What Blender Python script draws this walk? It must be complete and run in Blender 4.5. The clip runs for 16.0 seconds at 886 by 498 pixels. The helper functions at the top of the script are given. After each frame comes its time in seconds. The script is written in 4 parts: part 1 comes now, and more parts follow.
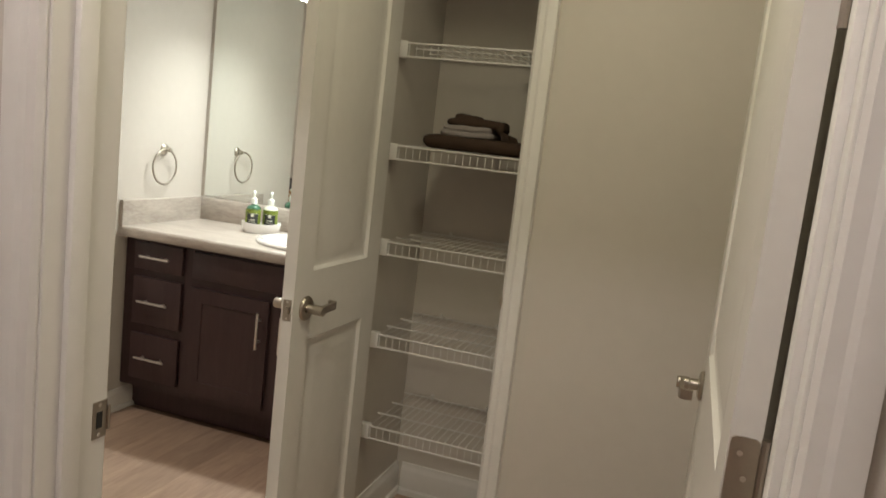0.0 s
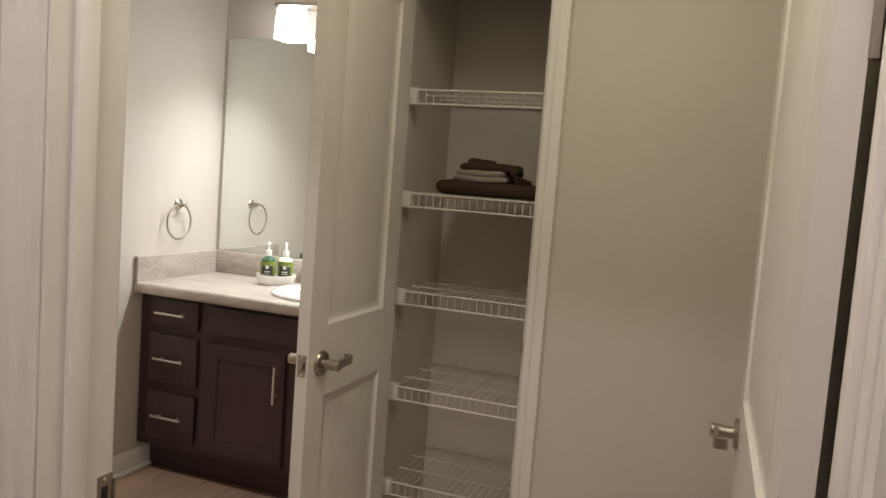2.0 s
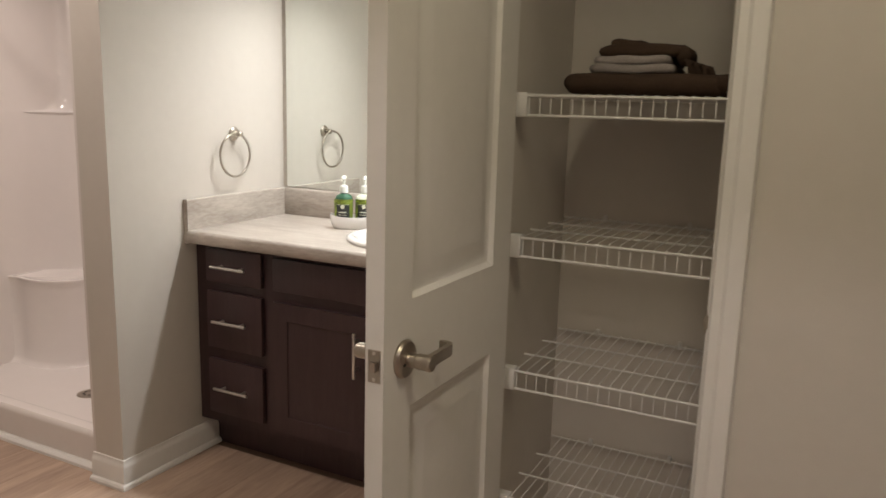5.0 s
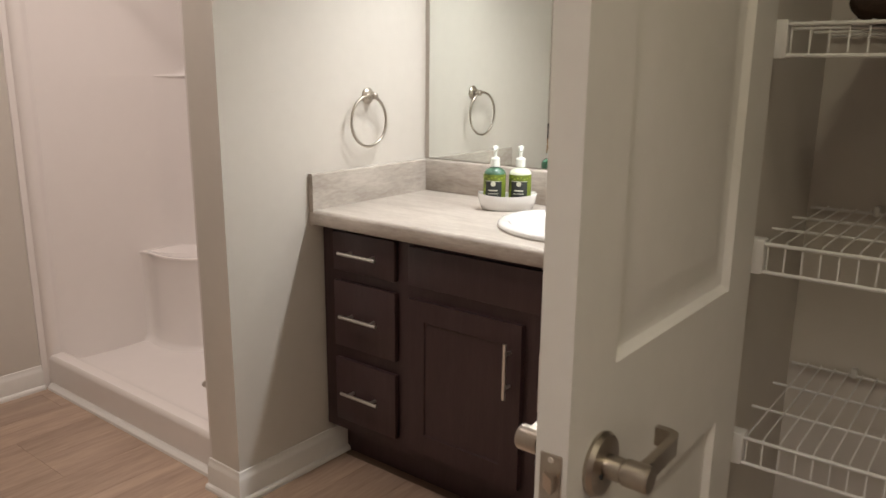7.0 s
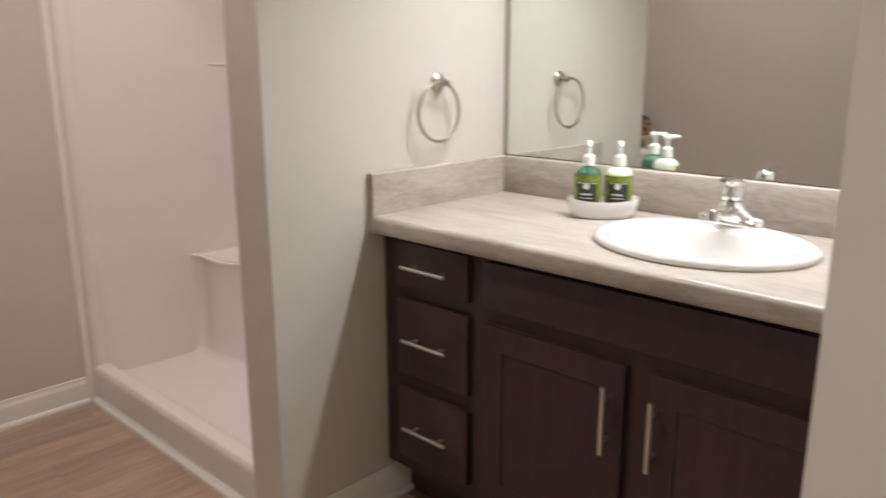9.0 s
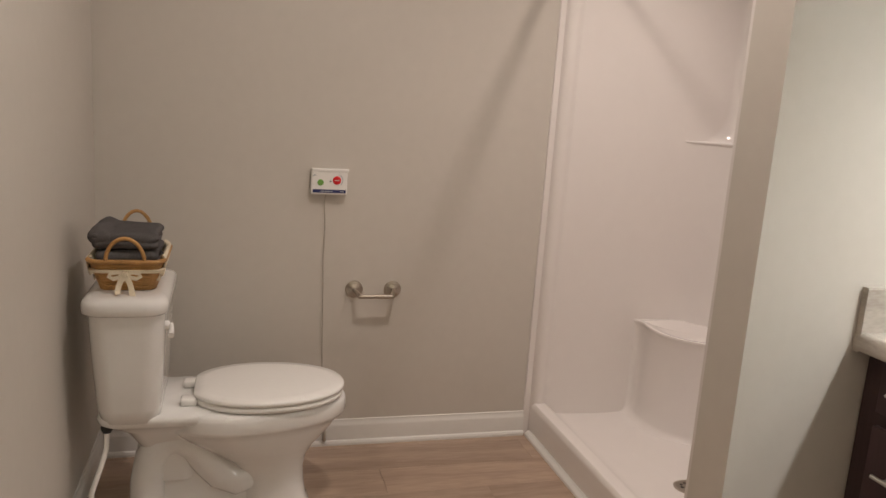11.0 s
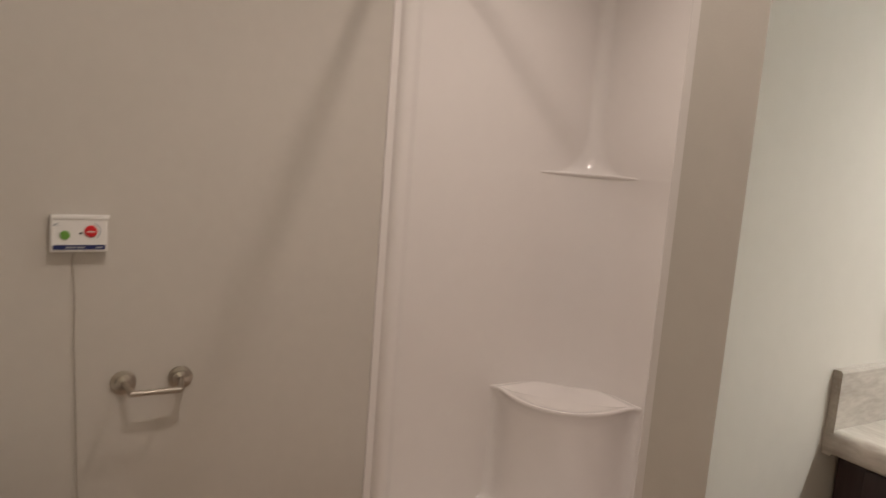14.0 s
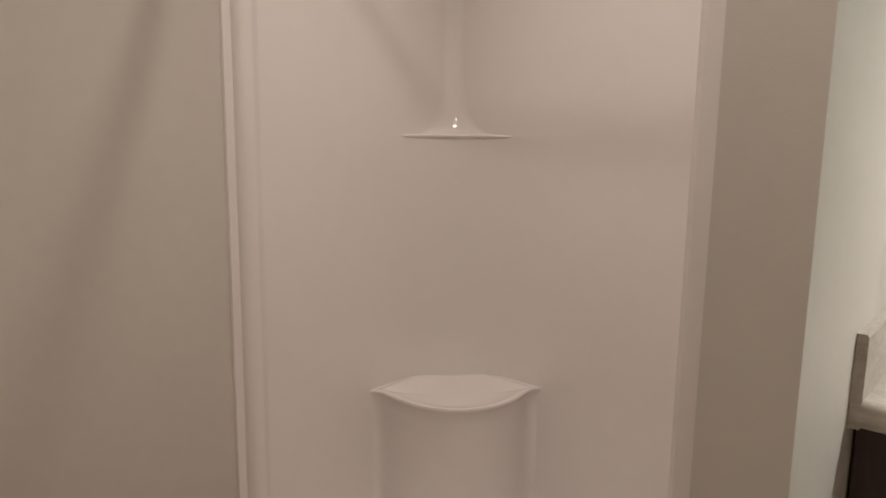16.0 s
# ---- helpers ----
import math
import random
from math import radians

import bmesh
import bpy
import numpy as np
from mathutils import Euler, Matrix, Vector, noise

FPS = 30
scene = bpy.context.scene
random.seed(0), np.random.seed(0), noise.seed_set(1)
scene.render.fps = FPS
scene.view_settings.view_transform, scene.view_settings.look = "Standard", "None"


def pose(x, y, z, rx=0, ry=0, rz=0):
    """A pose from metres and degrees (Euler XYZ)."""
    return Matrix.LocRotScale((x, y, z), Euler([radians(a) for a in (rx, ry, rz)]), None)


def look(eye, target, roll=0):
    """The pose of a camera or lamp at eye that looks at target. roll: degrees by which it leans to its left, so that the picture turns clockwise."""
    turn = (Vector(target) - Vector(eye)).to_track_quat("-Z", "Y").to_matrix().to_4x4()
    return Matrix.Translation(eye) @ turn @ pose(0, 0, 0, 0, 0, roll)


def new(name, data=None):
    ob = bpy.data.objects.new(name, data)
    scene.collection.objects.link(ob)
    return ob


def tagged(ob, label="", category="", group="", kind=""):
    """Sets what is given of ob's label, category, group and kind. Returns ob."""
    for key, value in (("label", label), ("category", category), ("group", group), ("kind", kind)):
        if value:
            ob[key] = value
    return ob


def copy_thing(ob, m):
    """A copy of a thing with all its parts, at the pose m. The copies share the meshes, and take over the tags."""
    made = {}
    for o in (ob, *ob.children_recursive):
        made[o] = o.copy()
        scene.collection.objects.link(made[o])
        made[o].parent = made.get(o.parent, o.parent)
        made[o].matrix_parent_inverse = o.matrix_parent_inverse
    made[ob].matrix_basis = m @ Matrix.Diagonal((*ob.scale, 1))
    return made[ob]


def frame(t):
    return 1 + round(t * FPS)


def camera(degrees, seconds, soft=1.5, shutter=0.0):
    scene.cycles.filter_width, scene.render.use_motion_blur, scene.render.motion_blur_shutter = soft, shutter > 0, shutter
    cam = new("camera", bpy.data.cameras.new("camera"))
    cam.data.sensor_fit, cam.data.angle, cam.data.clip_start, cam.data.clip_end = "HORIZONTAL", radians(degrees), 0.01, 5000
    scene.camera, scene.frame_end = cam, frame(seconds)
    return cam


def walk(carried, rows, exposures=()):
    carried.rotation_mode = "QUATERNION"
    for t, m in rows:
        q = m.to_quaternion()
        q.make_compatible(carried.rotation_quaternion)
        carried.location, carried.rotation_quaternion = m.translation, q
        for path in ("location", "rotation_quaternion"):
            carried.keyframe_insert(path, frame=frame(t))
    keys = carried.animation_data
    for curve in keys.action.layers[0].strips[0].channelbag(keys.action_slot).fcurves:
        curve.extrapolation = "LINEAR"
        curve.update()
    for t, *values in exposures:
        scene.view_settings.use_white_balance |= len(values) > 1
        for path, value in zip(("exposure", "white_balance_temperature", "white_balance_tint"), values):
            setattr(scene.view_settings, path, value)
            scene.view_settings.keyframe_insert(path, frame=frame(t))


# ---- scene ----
cam = camera(60.7, 16.0, shutter=0.4)
PATH = [
    (0, (-0.03, 0.238, 1.403), (-0.652, 2.118, 1.124), 6.5),
    (0.5, (-0.003, 0.261, 1.42), (-0.691, 2.129, 1.226), 6.0),
    (1, (-0.028, 0.276, 1.42), (-0.704, 2.152, 1.276), 5.7),
    (1.5, (-0.043, 0.288, 1.415), (-0.715, 2.166, 1.268), 5.1),
    (2, (-0.044, 0.288, 1.413), (-0.724, 2.162, 1.24), 4.3),
    (2.5, (-0.042, 0.326, 1.402), (-0.722, 2.193, 1.18), 2.8),
    (3, (-0.086, 0.436, 1.382), (-0.777, 2.29, 1.09), 0.9),
    (3.2, (-0.116, 0.497, 1.376), (-0.817, 2.345, 1.067), 0.5),
    (5.5, (-0.463, 1.04, 1.327), (-1.42, 2.749, 0.925), 1.9),
    (6, (-0.555, 1.138, 1.309), (-1.591, 2.789, 0.861), 1.6),
    (6.5, (-0.616, 1.276, 1.306), (-1.768, 2.847, 0.853), 1.1),
    (7, (-0.684, 1.37, 1.307), (-1.883, 2.903, 0.845), 0.5),
    (7.5, (-0.805, 1.446, 1.291), (-1.915, 3.042, 0.821), -1.0),
    (8, (-0.881, 1.495, 1.274), (-1.94, 3.116, 0.772), -0.9),
    (8.5, (-0.922, 1.589, 1.267), (-2.068, 3.152, 0.771), -1.4),
    (9, (-0.936, 1.638, 1.277), (-2.271, 3.048, 0.796), -0.1),
    (9.5, (-0.927, 1.629, 1.3), (-2.592, 2.643, 0.851), 0.1),
    (10, (-0.93, 1.574, 1.29), (-2.77, 2.254, 0.898), 2.7),
    (10.2, (-0.948, 1.516, 1.359), (-2.825, 2.075, 0.955), 3.2),
    (12.3, (-1.049, 1.449, 1.367), (-2.942, 1.994, 1.021), 4.7),
    (12.5, (-1.111, 1.476, 1.368), (-2.988, 2.08, 1.037), 4.6),
    (13, (-1.308, 1.496, 1.362), (-3.123, 2.267, 1.027), 4.9),
    (13.5, (-1.496, 1.558, 1.357), (-3.267, 2.425, 1.021), 5.9),
    (14, (-1.67, 1.61, 1.357), (-3.364, 2.633, 1.068), 4.4),
    (14.5, (-1.845, 1.549, 1.355), (-3.369, 2.813, 1.069), 0.6),
    (15, (-1.99, 1.496, 1.343), (-3.316, 2.958, 1.017), -0.4),
    (15.5, (-2.102, 1.528, 1.336), (-3.405, 3.009, 1.003), 0.1),
    (16, (-2.2, 1.598, 1.336), (-3.476, 3.096, 0.983), 0.7),
]
EXPOSURES = [(0.0, 0.26, 6400, 6), (1.0, 0.20, 6400, 7), (2.5, 0.22, 6450, 12), (5.5, 0.12, 6400, 13), (7.0, 0.10, 6350, 13), (9.0, 0.06, 6250, 14), (10.0, 0.14, 6400, 13), (12.5, 0.02, 6450, 11), (14.0, -0.14, 6500, 11), (16.0, -0.22, 6500, 11)]
walk(cam, [(t, look(eye, target, roll)) for t, eye, target, roll in PATH], EXPOSURES)

# ---- world and lights ----
world = bpy.data.worlds.new("world")
world.use_nodes = True
scene.world = world
world.node_tree.nodes["Background"].inputs["Color"].default_value = (0.8, 0.85, 1.0, 1)
world.node_tree.nodes["Background"].inputs["Strength"].default_value = 0.02
CEIL = 2.74


def point_lamp(name, x, y, z, watts, color, radius):
    lamp = bpy.data.lights.new(name, "POINT")
    lamp.energy, lamp.color, lamp.shadow_soft_size = watts, color, radius
    ob = new(name, lamp)
    ob.location = (x, y, z)
    return ob


def down_lamp(name, x, y, z, watts, color, radius, cone=160):
    """A recessed ceiling lamp that shines downwards with a soft edge."""
    lamp = bpy.data.lights.new(name, "SPOT")
    lamp.energy, lamp.color, lamp.shadow_soft_size = watts, color, radius
    lamp.spot_size, lamp.spot_blend = radians(cone), 1.0
    ob = new(name, lamp)
    ob.location = (x, y, z)
    return ob


WARM, YELLOWISH, PINKISH = (1.0, 0.87, 0.775), (1.0, 0.92, 0.62), (1.0, 0.885, 0.86)
VANITY_X = (-1.985, -1.655, -1.325)
for vx in VANITY_X:
    down_lamp("vanity_bulb", vx, 3.372, 2.01, 26, (0.98, 0.99, 0.95), 0.035, 136)
BATH_X, BATH_Y = -2.56, 2.02
down_lamp("bath_bulb", BATH_X, BATH_Y, CEIL - 0.06, 47, WARM, 0.055, 172)
down_lamp("shower_bulb", -3.10, 2.90, CEIL - 0.05, 44, WARM, 0.04, 104)
# unseen fill lamp, added to brighten the entry wall and closet
down_lamp("entry_fill", -0.40, 1.46, CEIL - 0.17, 24, YELLOWISH, 0.15, 172)
for hx in (-0.60, -0.42):
    point_lamp("hall_bulb", hx, 0.12, CEIL - 0.08, 14, PINKISH, 0.06)


# ---- materials ----
def material(name, color, rough=0.5, metal=0.0, var=0.08, scale=6.0, bump=0.0, bump_scale=200.0, coat=0.0, spec=0.5, trans=0.0, ior=1.45, sub=0.0):
    """Principled surface with two scales of colour variation and a fine relief."""
    m = bpy.data.materials.new(name)
    m.use_nodes = True
    nt = m.node_tree
    b = nt.nodes["Principled BSDF"]
    b.inputs["Roughness"].default_value, b.inputs["Metallic"].default_value = rough, metal
    b.inputs["Coat Weight"].default_value, b.inputs["Specular IOR Level"].default_value = coat, spec
    b.inputs["Coat Roughness"].default_value = 0.08
    b.inputs["Transmission Weight"].default_value, b.inputs["IOR"].default_value = trans, ior
    b.inputs["Base Color"].default_value = (*color, 1)
    tc = nt.nodes.new("ShaderNodeTexCoord")
    if var:
        big, small = nt.nodes.new("ShaderNodeTexNoise"), nt.nodes.new("ShaderNodeTexNoise")
        big.inputs["Scale"].default_value, small.inputs["Scale"].default_value = scale * 0.25, scale * 8
        big.inputs["Detail"].default_value = small.inputs["Detail"].default_value = 4
        mix = nt.nodes.new("ShaderNodeMath")
        mix.operation = "ADD"
        ramp = nt.nodes.new("ShaderNodeMapRange")
        ramp.inputs["From Min"].default_value, ramp.inputs["From Max"].default_value = 0.6, 1.4
        ramp.inputs["To Min"].default_value, ramp.inputs["To Max"].default_value = 1 - var, 1 + var
        col = nt.nodes.new("ShaderNodeMix")
        col.data_type, col.blend_type = "RGBA", "MULTIPLY"
        col.inputs["Factor"].default_value = 1
        col.inputs["A"].default_value = (*color, 1)
        for n in (big, small):
            nt.links.new(tc.outputs["Object"], n.inputs["Vector"])
        nt.links.new(big.outputs["Fac"], mix.inputs[0])
        nt.links.new(small.outputs["Fac"], mix.inputs[1])
        nt.links.new(mix.outputs[0], ramp.inputs["Value"])
        comb = nt.nodes.new("ShaderNodeCombineColor")
        for i in range(3):
            nt.links.new(ramp.outputs["Result"], comb.inputs[i])
        nt.links.new(comb.outputs[0], col.inputs["B"])
        nt.links.new(col.outputs["Result"], b.inputs["Base Color"])
    if bump:
        n = nt.nodes.new("ShaderNodeTexNoise")
        n.inputs["Scale"].default_value, n.inputs["Detail"].default_value = bump_scale, 3
        nt.links.new(tc.outputs["Object"], n.inputs["Vector"])
        bp = nt.nodes.new("ShaderNodeBump")
        bp.inputs["Strength"].default_value, bp.inputs["Distance"].default_value = bump, 0.002
        nt.links.new(n.outputs["Fac"], bp.inputs["Height"])
        nt.links.new(bp.outputs["Normal"], b.inputs["Normal"])
    return m


def streaked(name, dark, light, along, rough, stretch=14.0, scale=5.0, rand=0.12, bump=0.05, spec=0.4, contrast=(0.35, 0.68)):
    """Wood or laminate with long streaks along x (0) or y (1); pieces differ by their own random value."""
    m = bpy.data.materials.new(name)
    m.use_nodes = True
    nt = m.node_tree
    b = nt.nodes["Principled BSDF"]
    b.inputs["Roughness"].default_value, b.inputs["Specular IOR Level"].default_value = rough, spec
    tc, mp, info = nt.nodes.new("ShaderNodeTexCoord"), nt.nodes.new("ShaderNodeMapping"), nt.nodes.new("ShaderNodeObjectInfo")
    s = [stretch * 1.0] * 3
    s[along] = 1.0
    mp.inputs["Scale"].default_value = s
    add = nt.nodes.new("ShaderNodeVectorMath")
    add.operation = "MULTIPLY_ADD"
    add.inputs[1].default_value = (37.0, 23.0, 11.0)
    comb0 = nt.nodes.new("ShaderNodeCombineXYZ")
    for i in range(3):
        nt.links.new(info.outputs["Random"], comb0.inputs[i])
    nt.links.new(comb0.outputs[0], add.inputs[0])
    nt.links.new(tc.outputs["Object"], add.inputs[2])
    nt.links.new(add.outputs[0], mp.inputs["Vector"])
    n1, n2 = nt.nodes.new("ShaderNodeTexNoise"), nt.nodes.new("ShaderNodeTexNoise")
    n1.inputs["Scale"].default_value, n1.inputs["Detail"].default_value, n1.inputs["Roughness"].default_value = scale * 0.5, 8, 0.6
    n1.inputs["Distortion"].default_value = 0.6
    n2.inputs["Scale"].default_value, n2.inputs["Detail"].default_value = scale * 4, 6
    for n in (n1, n2):
        nt.links.new(mp.outputs[0], n.inputs["Vector"])
    mixf = nt.nodes.new("ShaderNodeMix")
    mixf.inputs["Factor"].default_value = 0.35
    nt.links.new(n1.outputs["Fac"], mixf.inputs["A"])
    nt.links.new(n2.outputs["Fac"], mixf.inputs["B"])
    ramp = nt.nodes.new("ShaderNodeValToRGB")
    ramp.color_ramp.elements[0].position, ramp.color_ramp.elements[0].color = contrast[0], (*dark, 1)
    ramp.color_ramp.elements[1].position, ramp.color_ramp.elements[1].color = contrast[1], (*light, 1)
    nt.links.new(mixf.outputs["Result"], ramp.inputs["Fac"])
    rng = nt.nodes.new("ShaderNodeMapRange")
    rng.inputs["To Min"].default_value, rng.inputs["To Max"].default_value = 1 - rand, 1 + rand
    nt.links.new(info.outputs["Random"], rng.inputs["Value"])
    col = nt.nodes.new("ShaderNodeMix")
    col.data_type, col.blend_type = "RGBA", "MULTIPLY"
    col.inputs["Factor"].default_value = 1
    comb = nt.nodes.new("ShaderNodeCombineColor")
    for i in range(3):
        nt.links.new(rng.outputs["Result"], comb.inputs[i])
    nt.links.new(ramp.outputs["Color"], col.inputs["A"])
    nt.links.new(comb.outputs[0], col.inputs["B"])
    nt.links.new(col.outputs["Result"], b.inputs["Base Color"])
    bp = nt.nodes.new("ShaderNodeBump")
    bp.inputs["Strength"].default_value, bp.inputs["Distance"].default_value = bump, 0.002
    nt.links.new(mixf.outputs["Result"], bp.inputs["Height"])
    nt.links.new(bp.outputs["Normal"], b.inputs["Normal"])
    return m


def glowing(name, color, strength):
    m = bpy.data.materials.new(name)
    m.use_nodes = True
    b = m.node_tree.nodes["Principled BSDF"]
    b.inputs["Base Color"].default_value = (0.9, 0.9, 0.88, 1)
    b.inputs["Emission Color"].default_value = (*color, 1)
    b.inputs["Emission Strength"].default_value = strength
    return m


PAINT = material("wall_paint", (0.572, 0.532, 0.480), 0.5, var=0.025, scale=3, bump=0.12, bump_scale=260)
CEILING_PAINT = material("ceiling_paint", (0.80, 0.78, 0.74), 0.8, var=0.03, bump=0.2, bump_scale=120)
TRIM = material("trim_paint", (0.74, 0.72, 0.69), 0.32, var=0.025, scale=4, bump=0.04, bump_scale=90)
DOOR_PAINT = material("door_paint", (0.68, 0.66, 0.62), 0.36, var=0.03, scale=4, bump=0.05, bump_scale=150)
FLOOR = streaked("vinyl_plank", (0.30, 0.208, 0.152), (0.49, 0.36, 0.272), 1, 0.38, stretch=9, scale=3.0, rand=0.07, spec=0.65)
JOINT = material("floor_joint", (0.20, 0.135, 0.10), 0.7, var=0.1)
LAMINATE = streaked("counter_laminate", (0.335, 0.290, 0.250), (0.50, 0.455, 0.404), 0, 0.30, stretch=4, scale=9.0, rand=0.0, bump=0.02, contrast=(0.36, 0.62))
LAMINATE_SIDE = streaked("splash_laminate", (0.335, 0.290, 0.250), (0.50, 0.455, 0.404), 1, 0.30, stretch=4, scale=9.0, rand=0.0, bump=0.02, contrast=(0.36, 0.62))
ESPRESSO = streaked("espresso_wood", (0.045, 0.0245, 0.0255), (0.061, 0.0355, 0.0365), 2, 0.34, stretch=10, scale=7, rand=0.1, bump=0.06)
FIBERGLASS = material("shower_gelcoat", (0.79, 0.745, 0.718), 0.13, var=0.015, scale=2, bump=0.012, bump_scale=12, coat=0.4)
PORCELAIN = material("porcelain", (0.75, 0.735, 0.715), 0.08, var=0.01, coat=0.6)
PLASTIC = material("white_plastic", (0.82, 0.80, 0.77), 0.22, var=0.015)
NICKEL = material("satin_nickel", (0.44, 0.395, 0.34), 0.30, metal=1.0, var=0.05, scale=40, bump=0.02, bump_scale=400)
CHROME = material("chrome", (0.82, 0.82, 0.82), 0.06, metal=1.0, var=0.0)
STEEL = material("brushed_steel", (0.74, 0.70, 0.65), 0.34, metal=1.0, var=0.04, scale=40)
WIRE = material("white_vinyl_wire", (0.66, 0.645, 0.62), 0.35, var=0.03)
MIRROR = material("mirror_silver", (0.86, 0.895, 0.87), 0.012, metal=1.0, var=0.0)
BROWN_TOWEL = material("brown_terry", (0.055, 0.036, 0.026), 0.95, var=0.25, scale=30, bump=0.9, bump_scale=420, spec=0.1)
GREY_TOWEL = material("grey_terry", (0.26, 0.23, 0.22), 0.95, var=0.2, scale=30, bump=0.9, bump_scale=420, spec=0.1)
SLATE_TOWEL = material("slate_terry", (0.105, 0.097, 0.097), 0.95, var=0.25, scale=30, bump=0.9, bump_scale=420, spec=0.1)
WICKER = material("wicker", (0.42, 0.225, 0.075), 0.5, var=0.55, scale=60, bump=0.5, bump_scale=200)
LINEN = material("cream_linen", (0.70, 0.61, 0.46), 0.9, var=0.06, scale=30, bump=0.4, bump_scale=500)
# black plastic parts, and the painted-in darkness of small holes
BLACK = material("black_plastic_and_holes", (0.02, 0.02, 0.02), 0.5, var=0.05)
GREEN_SOAP = material("green_soap", (0.045, 0.125, 0.075), 0.10, var=0.05, coat=0.6)
CREAM_SOAP = material("cream_lotion", (0.70, 0.74, 0.60), 0.2, var=0.03, coat=0.5)
LABEL_GREEN = material("olive_label", (0.17, 0.23, 0.03), 0.4, var=0.6, scale=60)
LABEL_LIME = material("lime_print", (0.34, 0.44, 0.05), 0.45, var=0.3, scale=60)
LABEL_DARK = material("charcoal_label", (0.03, 0.035, 0.035), 0.45, var=0.1)
LABEL_PRINT = material("pale_print", (0.70, 0.72, 0.62), 0.5, var=0.0)
CLEAR = material("clear_plastic", (0.92, 0.95, 0.93), 0.1, var=0.0, trans=0.55)
PUMP_WHITE = material("pump_plastic", (0.82, 0.85, 0.80), 0.25, var=0.0)
NAVY = material("navy_print", (0.02, 0.03, 0.12), 0.4, var=0.03)
RED = material("red_button", (0.62, 0.015, 0.02), 0.3, var=0.03)
GREEN = material("green_button", (0.15, 0.34, 0.06), 0.35, var=0.03)
GREY_PRINT = material("grey_print", (0.42, 0.43, 0.45), 0.5, var=0.0)
CORD = material("grey_cord", (0.42, 0.38, 0.32), 0.6, var=0.05)
SHADE = glowing("lit_frosted_glass", (0.98, 0.99, 0.95), 4.5)
CARPET = material("hall_carpet", (0.33, 0.28, 0.22), 0.95, var=0.2, scale=20, bump=0.8, bump_scale=300)


# ---- builders ----
def mesh_of(name, bm, mat, smooth=None):
    me = bpy.data.meshes.new(name)
    bmesh.ops.recalc_face_normals(bm, faces=bm.faces)
    bm.to_mesh(me)
    bm.free()
    me.materials.append(mat)
    if smooth is not None:
        me.shade_smooth()
        me.set_sharp_from_angle(angle=radians(smooth))
    return me


def base_of(ob):
    p = Vector((0, 0, 0))
    while ob is not None:
        p += ob.location
        ob = ob.parent
    return p


def part(name, bm, mat, parent, label="", smooth=35):
    """Links a bmesh, given in world metres, as one mesh object under a thing or part."""
    bmesh.ops.transform(bm, matrix=Matrix.Translation(-base_of(parent)), verts=bm.verts)
    ob = new(name, mesh_of(name, bm, mat, smooth))
    ob.parent = parent
    return tagged(ob, label)


def thing(name, at, label, category, group="", kind=""):
    ob = new(name)
    ob.location = at
    ob.empty_display_size = 0.05
    return tagged(ob, label, category, group, kind)


def single(name, bm, mat, label, category, at=(0, 0, 0), kind="", smooth=35, group=""):
    bmesh.ops.transform(bm, matrix=Matrix.Translation(-Vector(at)), verts=bm.verts)
    ob = new(name, mesh_of(name, bm, mat, smooth))
    ob.location = at
    return tagged(ob, label, category, group, kind)


def box(bm, x0, x1, y0, y1, z0, z1, bevel=0.0, seg=2):
    r = bmesh.ops.create_cube(bm, size=1)
    bmesh.ops.transform(bm, verts=r["verts"], matrix=Matrix.Translation(((x0 + x1) / 2, (y0 + y1) / 2, (z0 + z1) / 2)) @ Matrix.Diagonal((x1 - x0, y1 - y0, z1 - z0, 1)))
    if bevel:
        edges = list({e for v in r["verts"] for e in v.link_edges})
        bmesh.ops.bevel(bm, geom=edges, offset=bevel, segments=seg, affect="EDGES", profile=0.5)
    return bm


def B(*a, **k):
    return box(bmesh.new(), *a, **k)


def ring_faces(bm, rings, close=True, cap0=True, cap1=True):
    """Joins rings of equally many points into a skin."""
    vs = [[bm.verts.new(p) for p in r] for r in rings]
    n = len(vs[0])
    for a, b in zip(vs, vs[1:]):
        for i in range(n if close else n - 1):
            j = (i + 1) % n
            bm.faces.new((a[i], a[j], b[j], b[i]))
    if cap0:
        bm.faces.new(vs[0][::-1])
    if cap1:
        bm.faces.new(vs[-1])
    return bm


def tube(bm, pts, r, n=8, closed=False):
    """A round bar along a line of points."""
    pts = [Vector(p) for p in pts]
    rings, up = [], None
    m = len(pts)
    for i, p in enumerate(pts):
        a, b = pts[i - 1] if (i or closed) else p, pts[(i + 1) % m] if (i < m - 1 or closed) else p
        d = (b - a).normalized()
        if up is None:
            up = d.orthogonal().normalized()
        up = (up - d * up.dot(d)).normalized()
        side = d.cross(up)
        rr = r[i] if isinstance(r, (list, tuple)) else r
        rings.append([p + rr * (math.cos(k * math.tau / n) * up + math.sin(k * math.tau / n) * side) for k in range(n)])
    if closed:
        rings.append(rings[0])
        ring_faces(bm, rings, cap0=False, cap1=False)
        bmesh.ops.remove_doubles(bm, verts=bm.verts, dist=1e-5)
        return bm
    return ring_faces(bm, rings)


def T(pts, r, n=8, closed=False):
    return tube(bmesh.new(), pts, r, n, closed)


def lathe(bm, at, axis, profile, n=24):
    """Turns (distance along the axis, radius) pairs round an axis."""
    at, axis = Vector(at), Vector(axis).normalized()
    u = axis.orthogonal().normalized()
    v = axis.cross(u)
    rings = [[at + axis * h + max(r, 1e-4) * (math.cos(k * math.tau / n) * u + math.sin(k * math.tau / n) * v) for k in range(n)] for h, r in profile]
    return ring_faces(bm, rings)


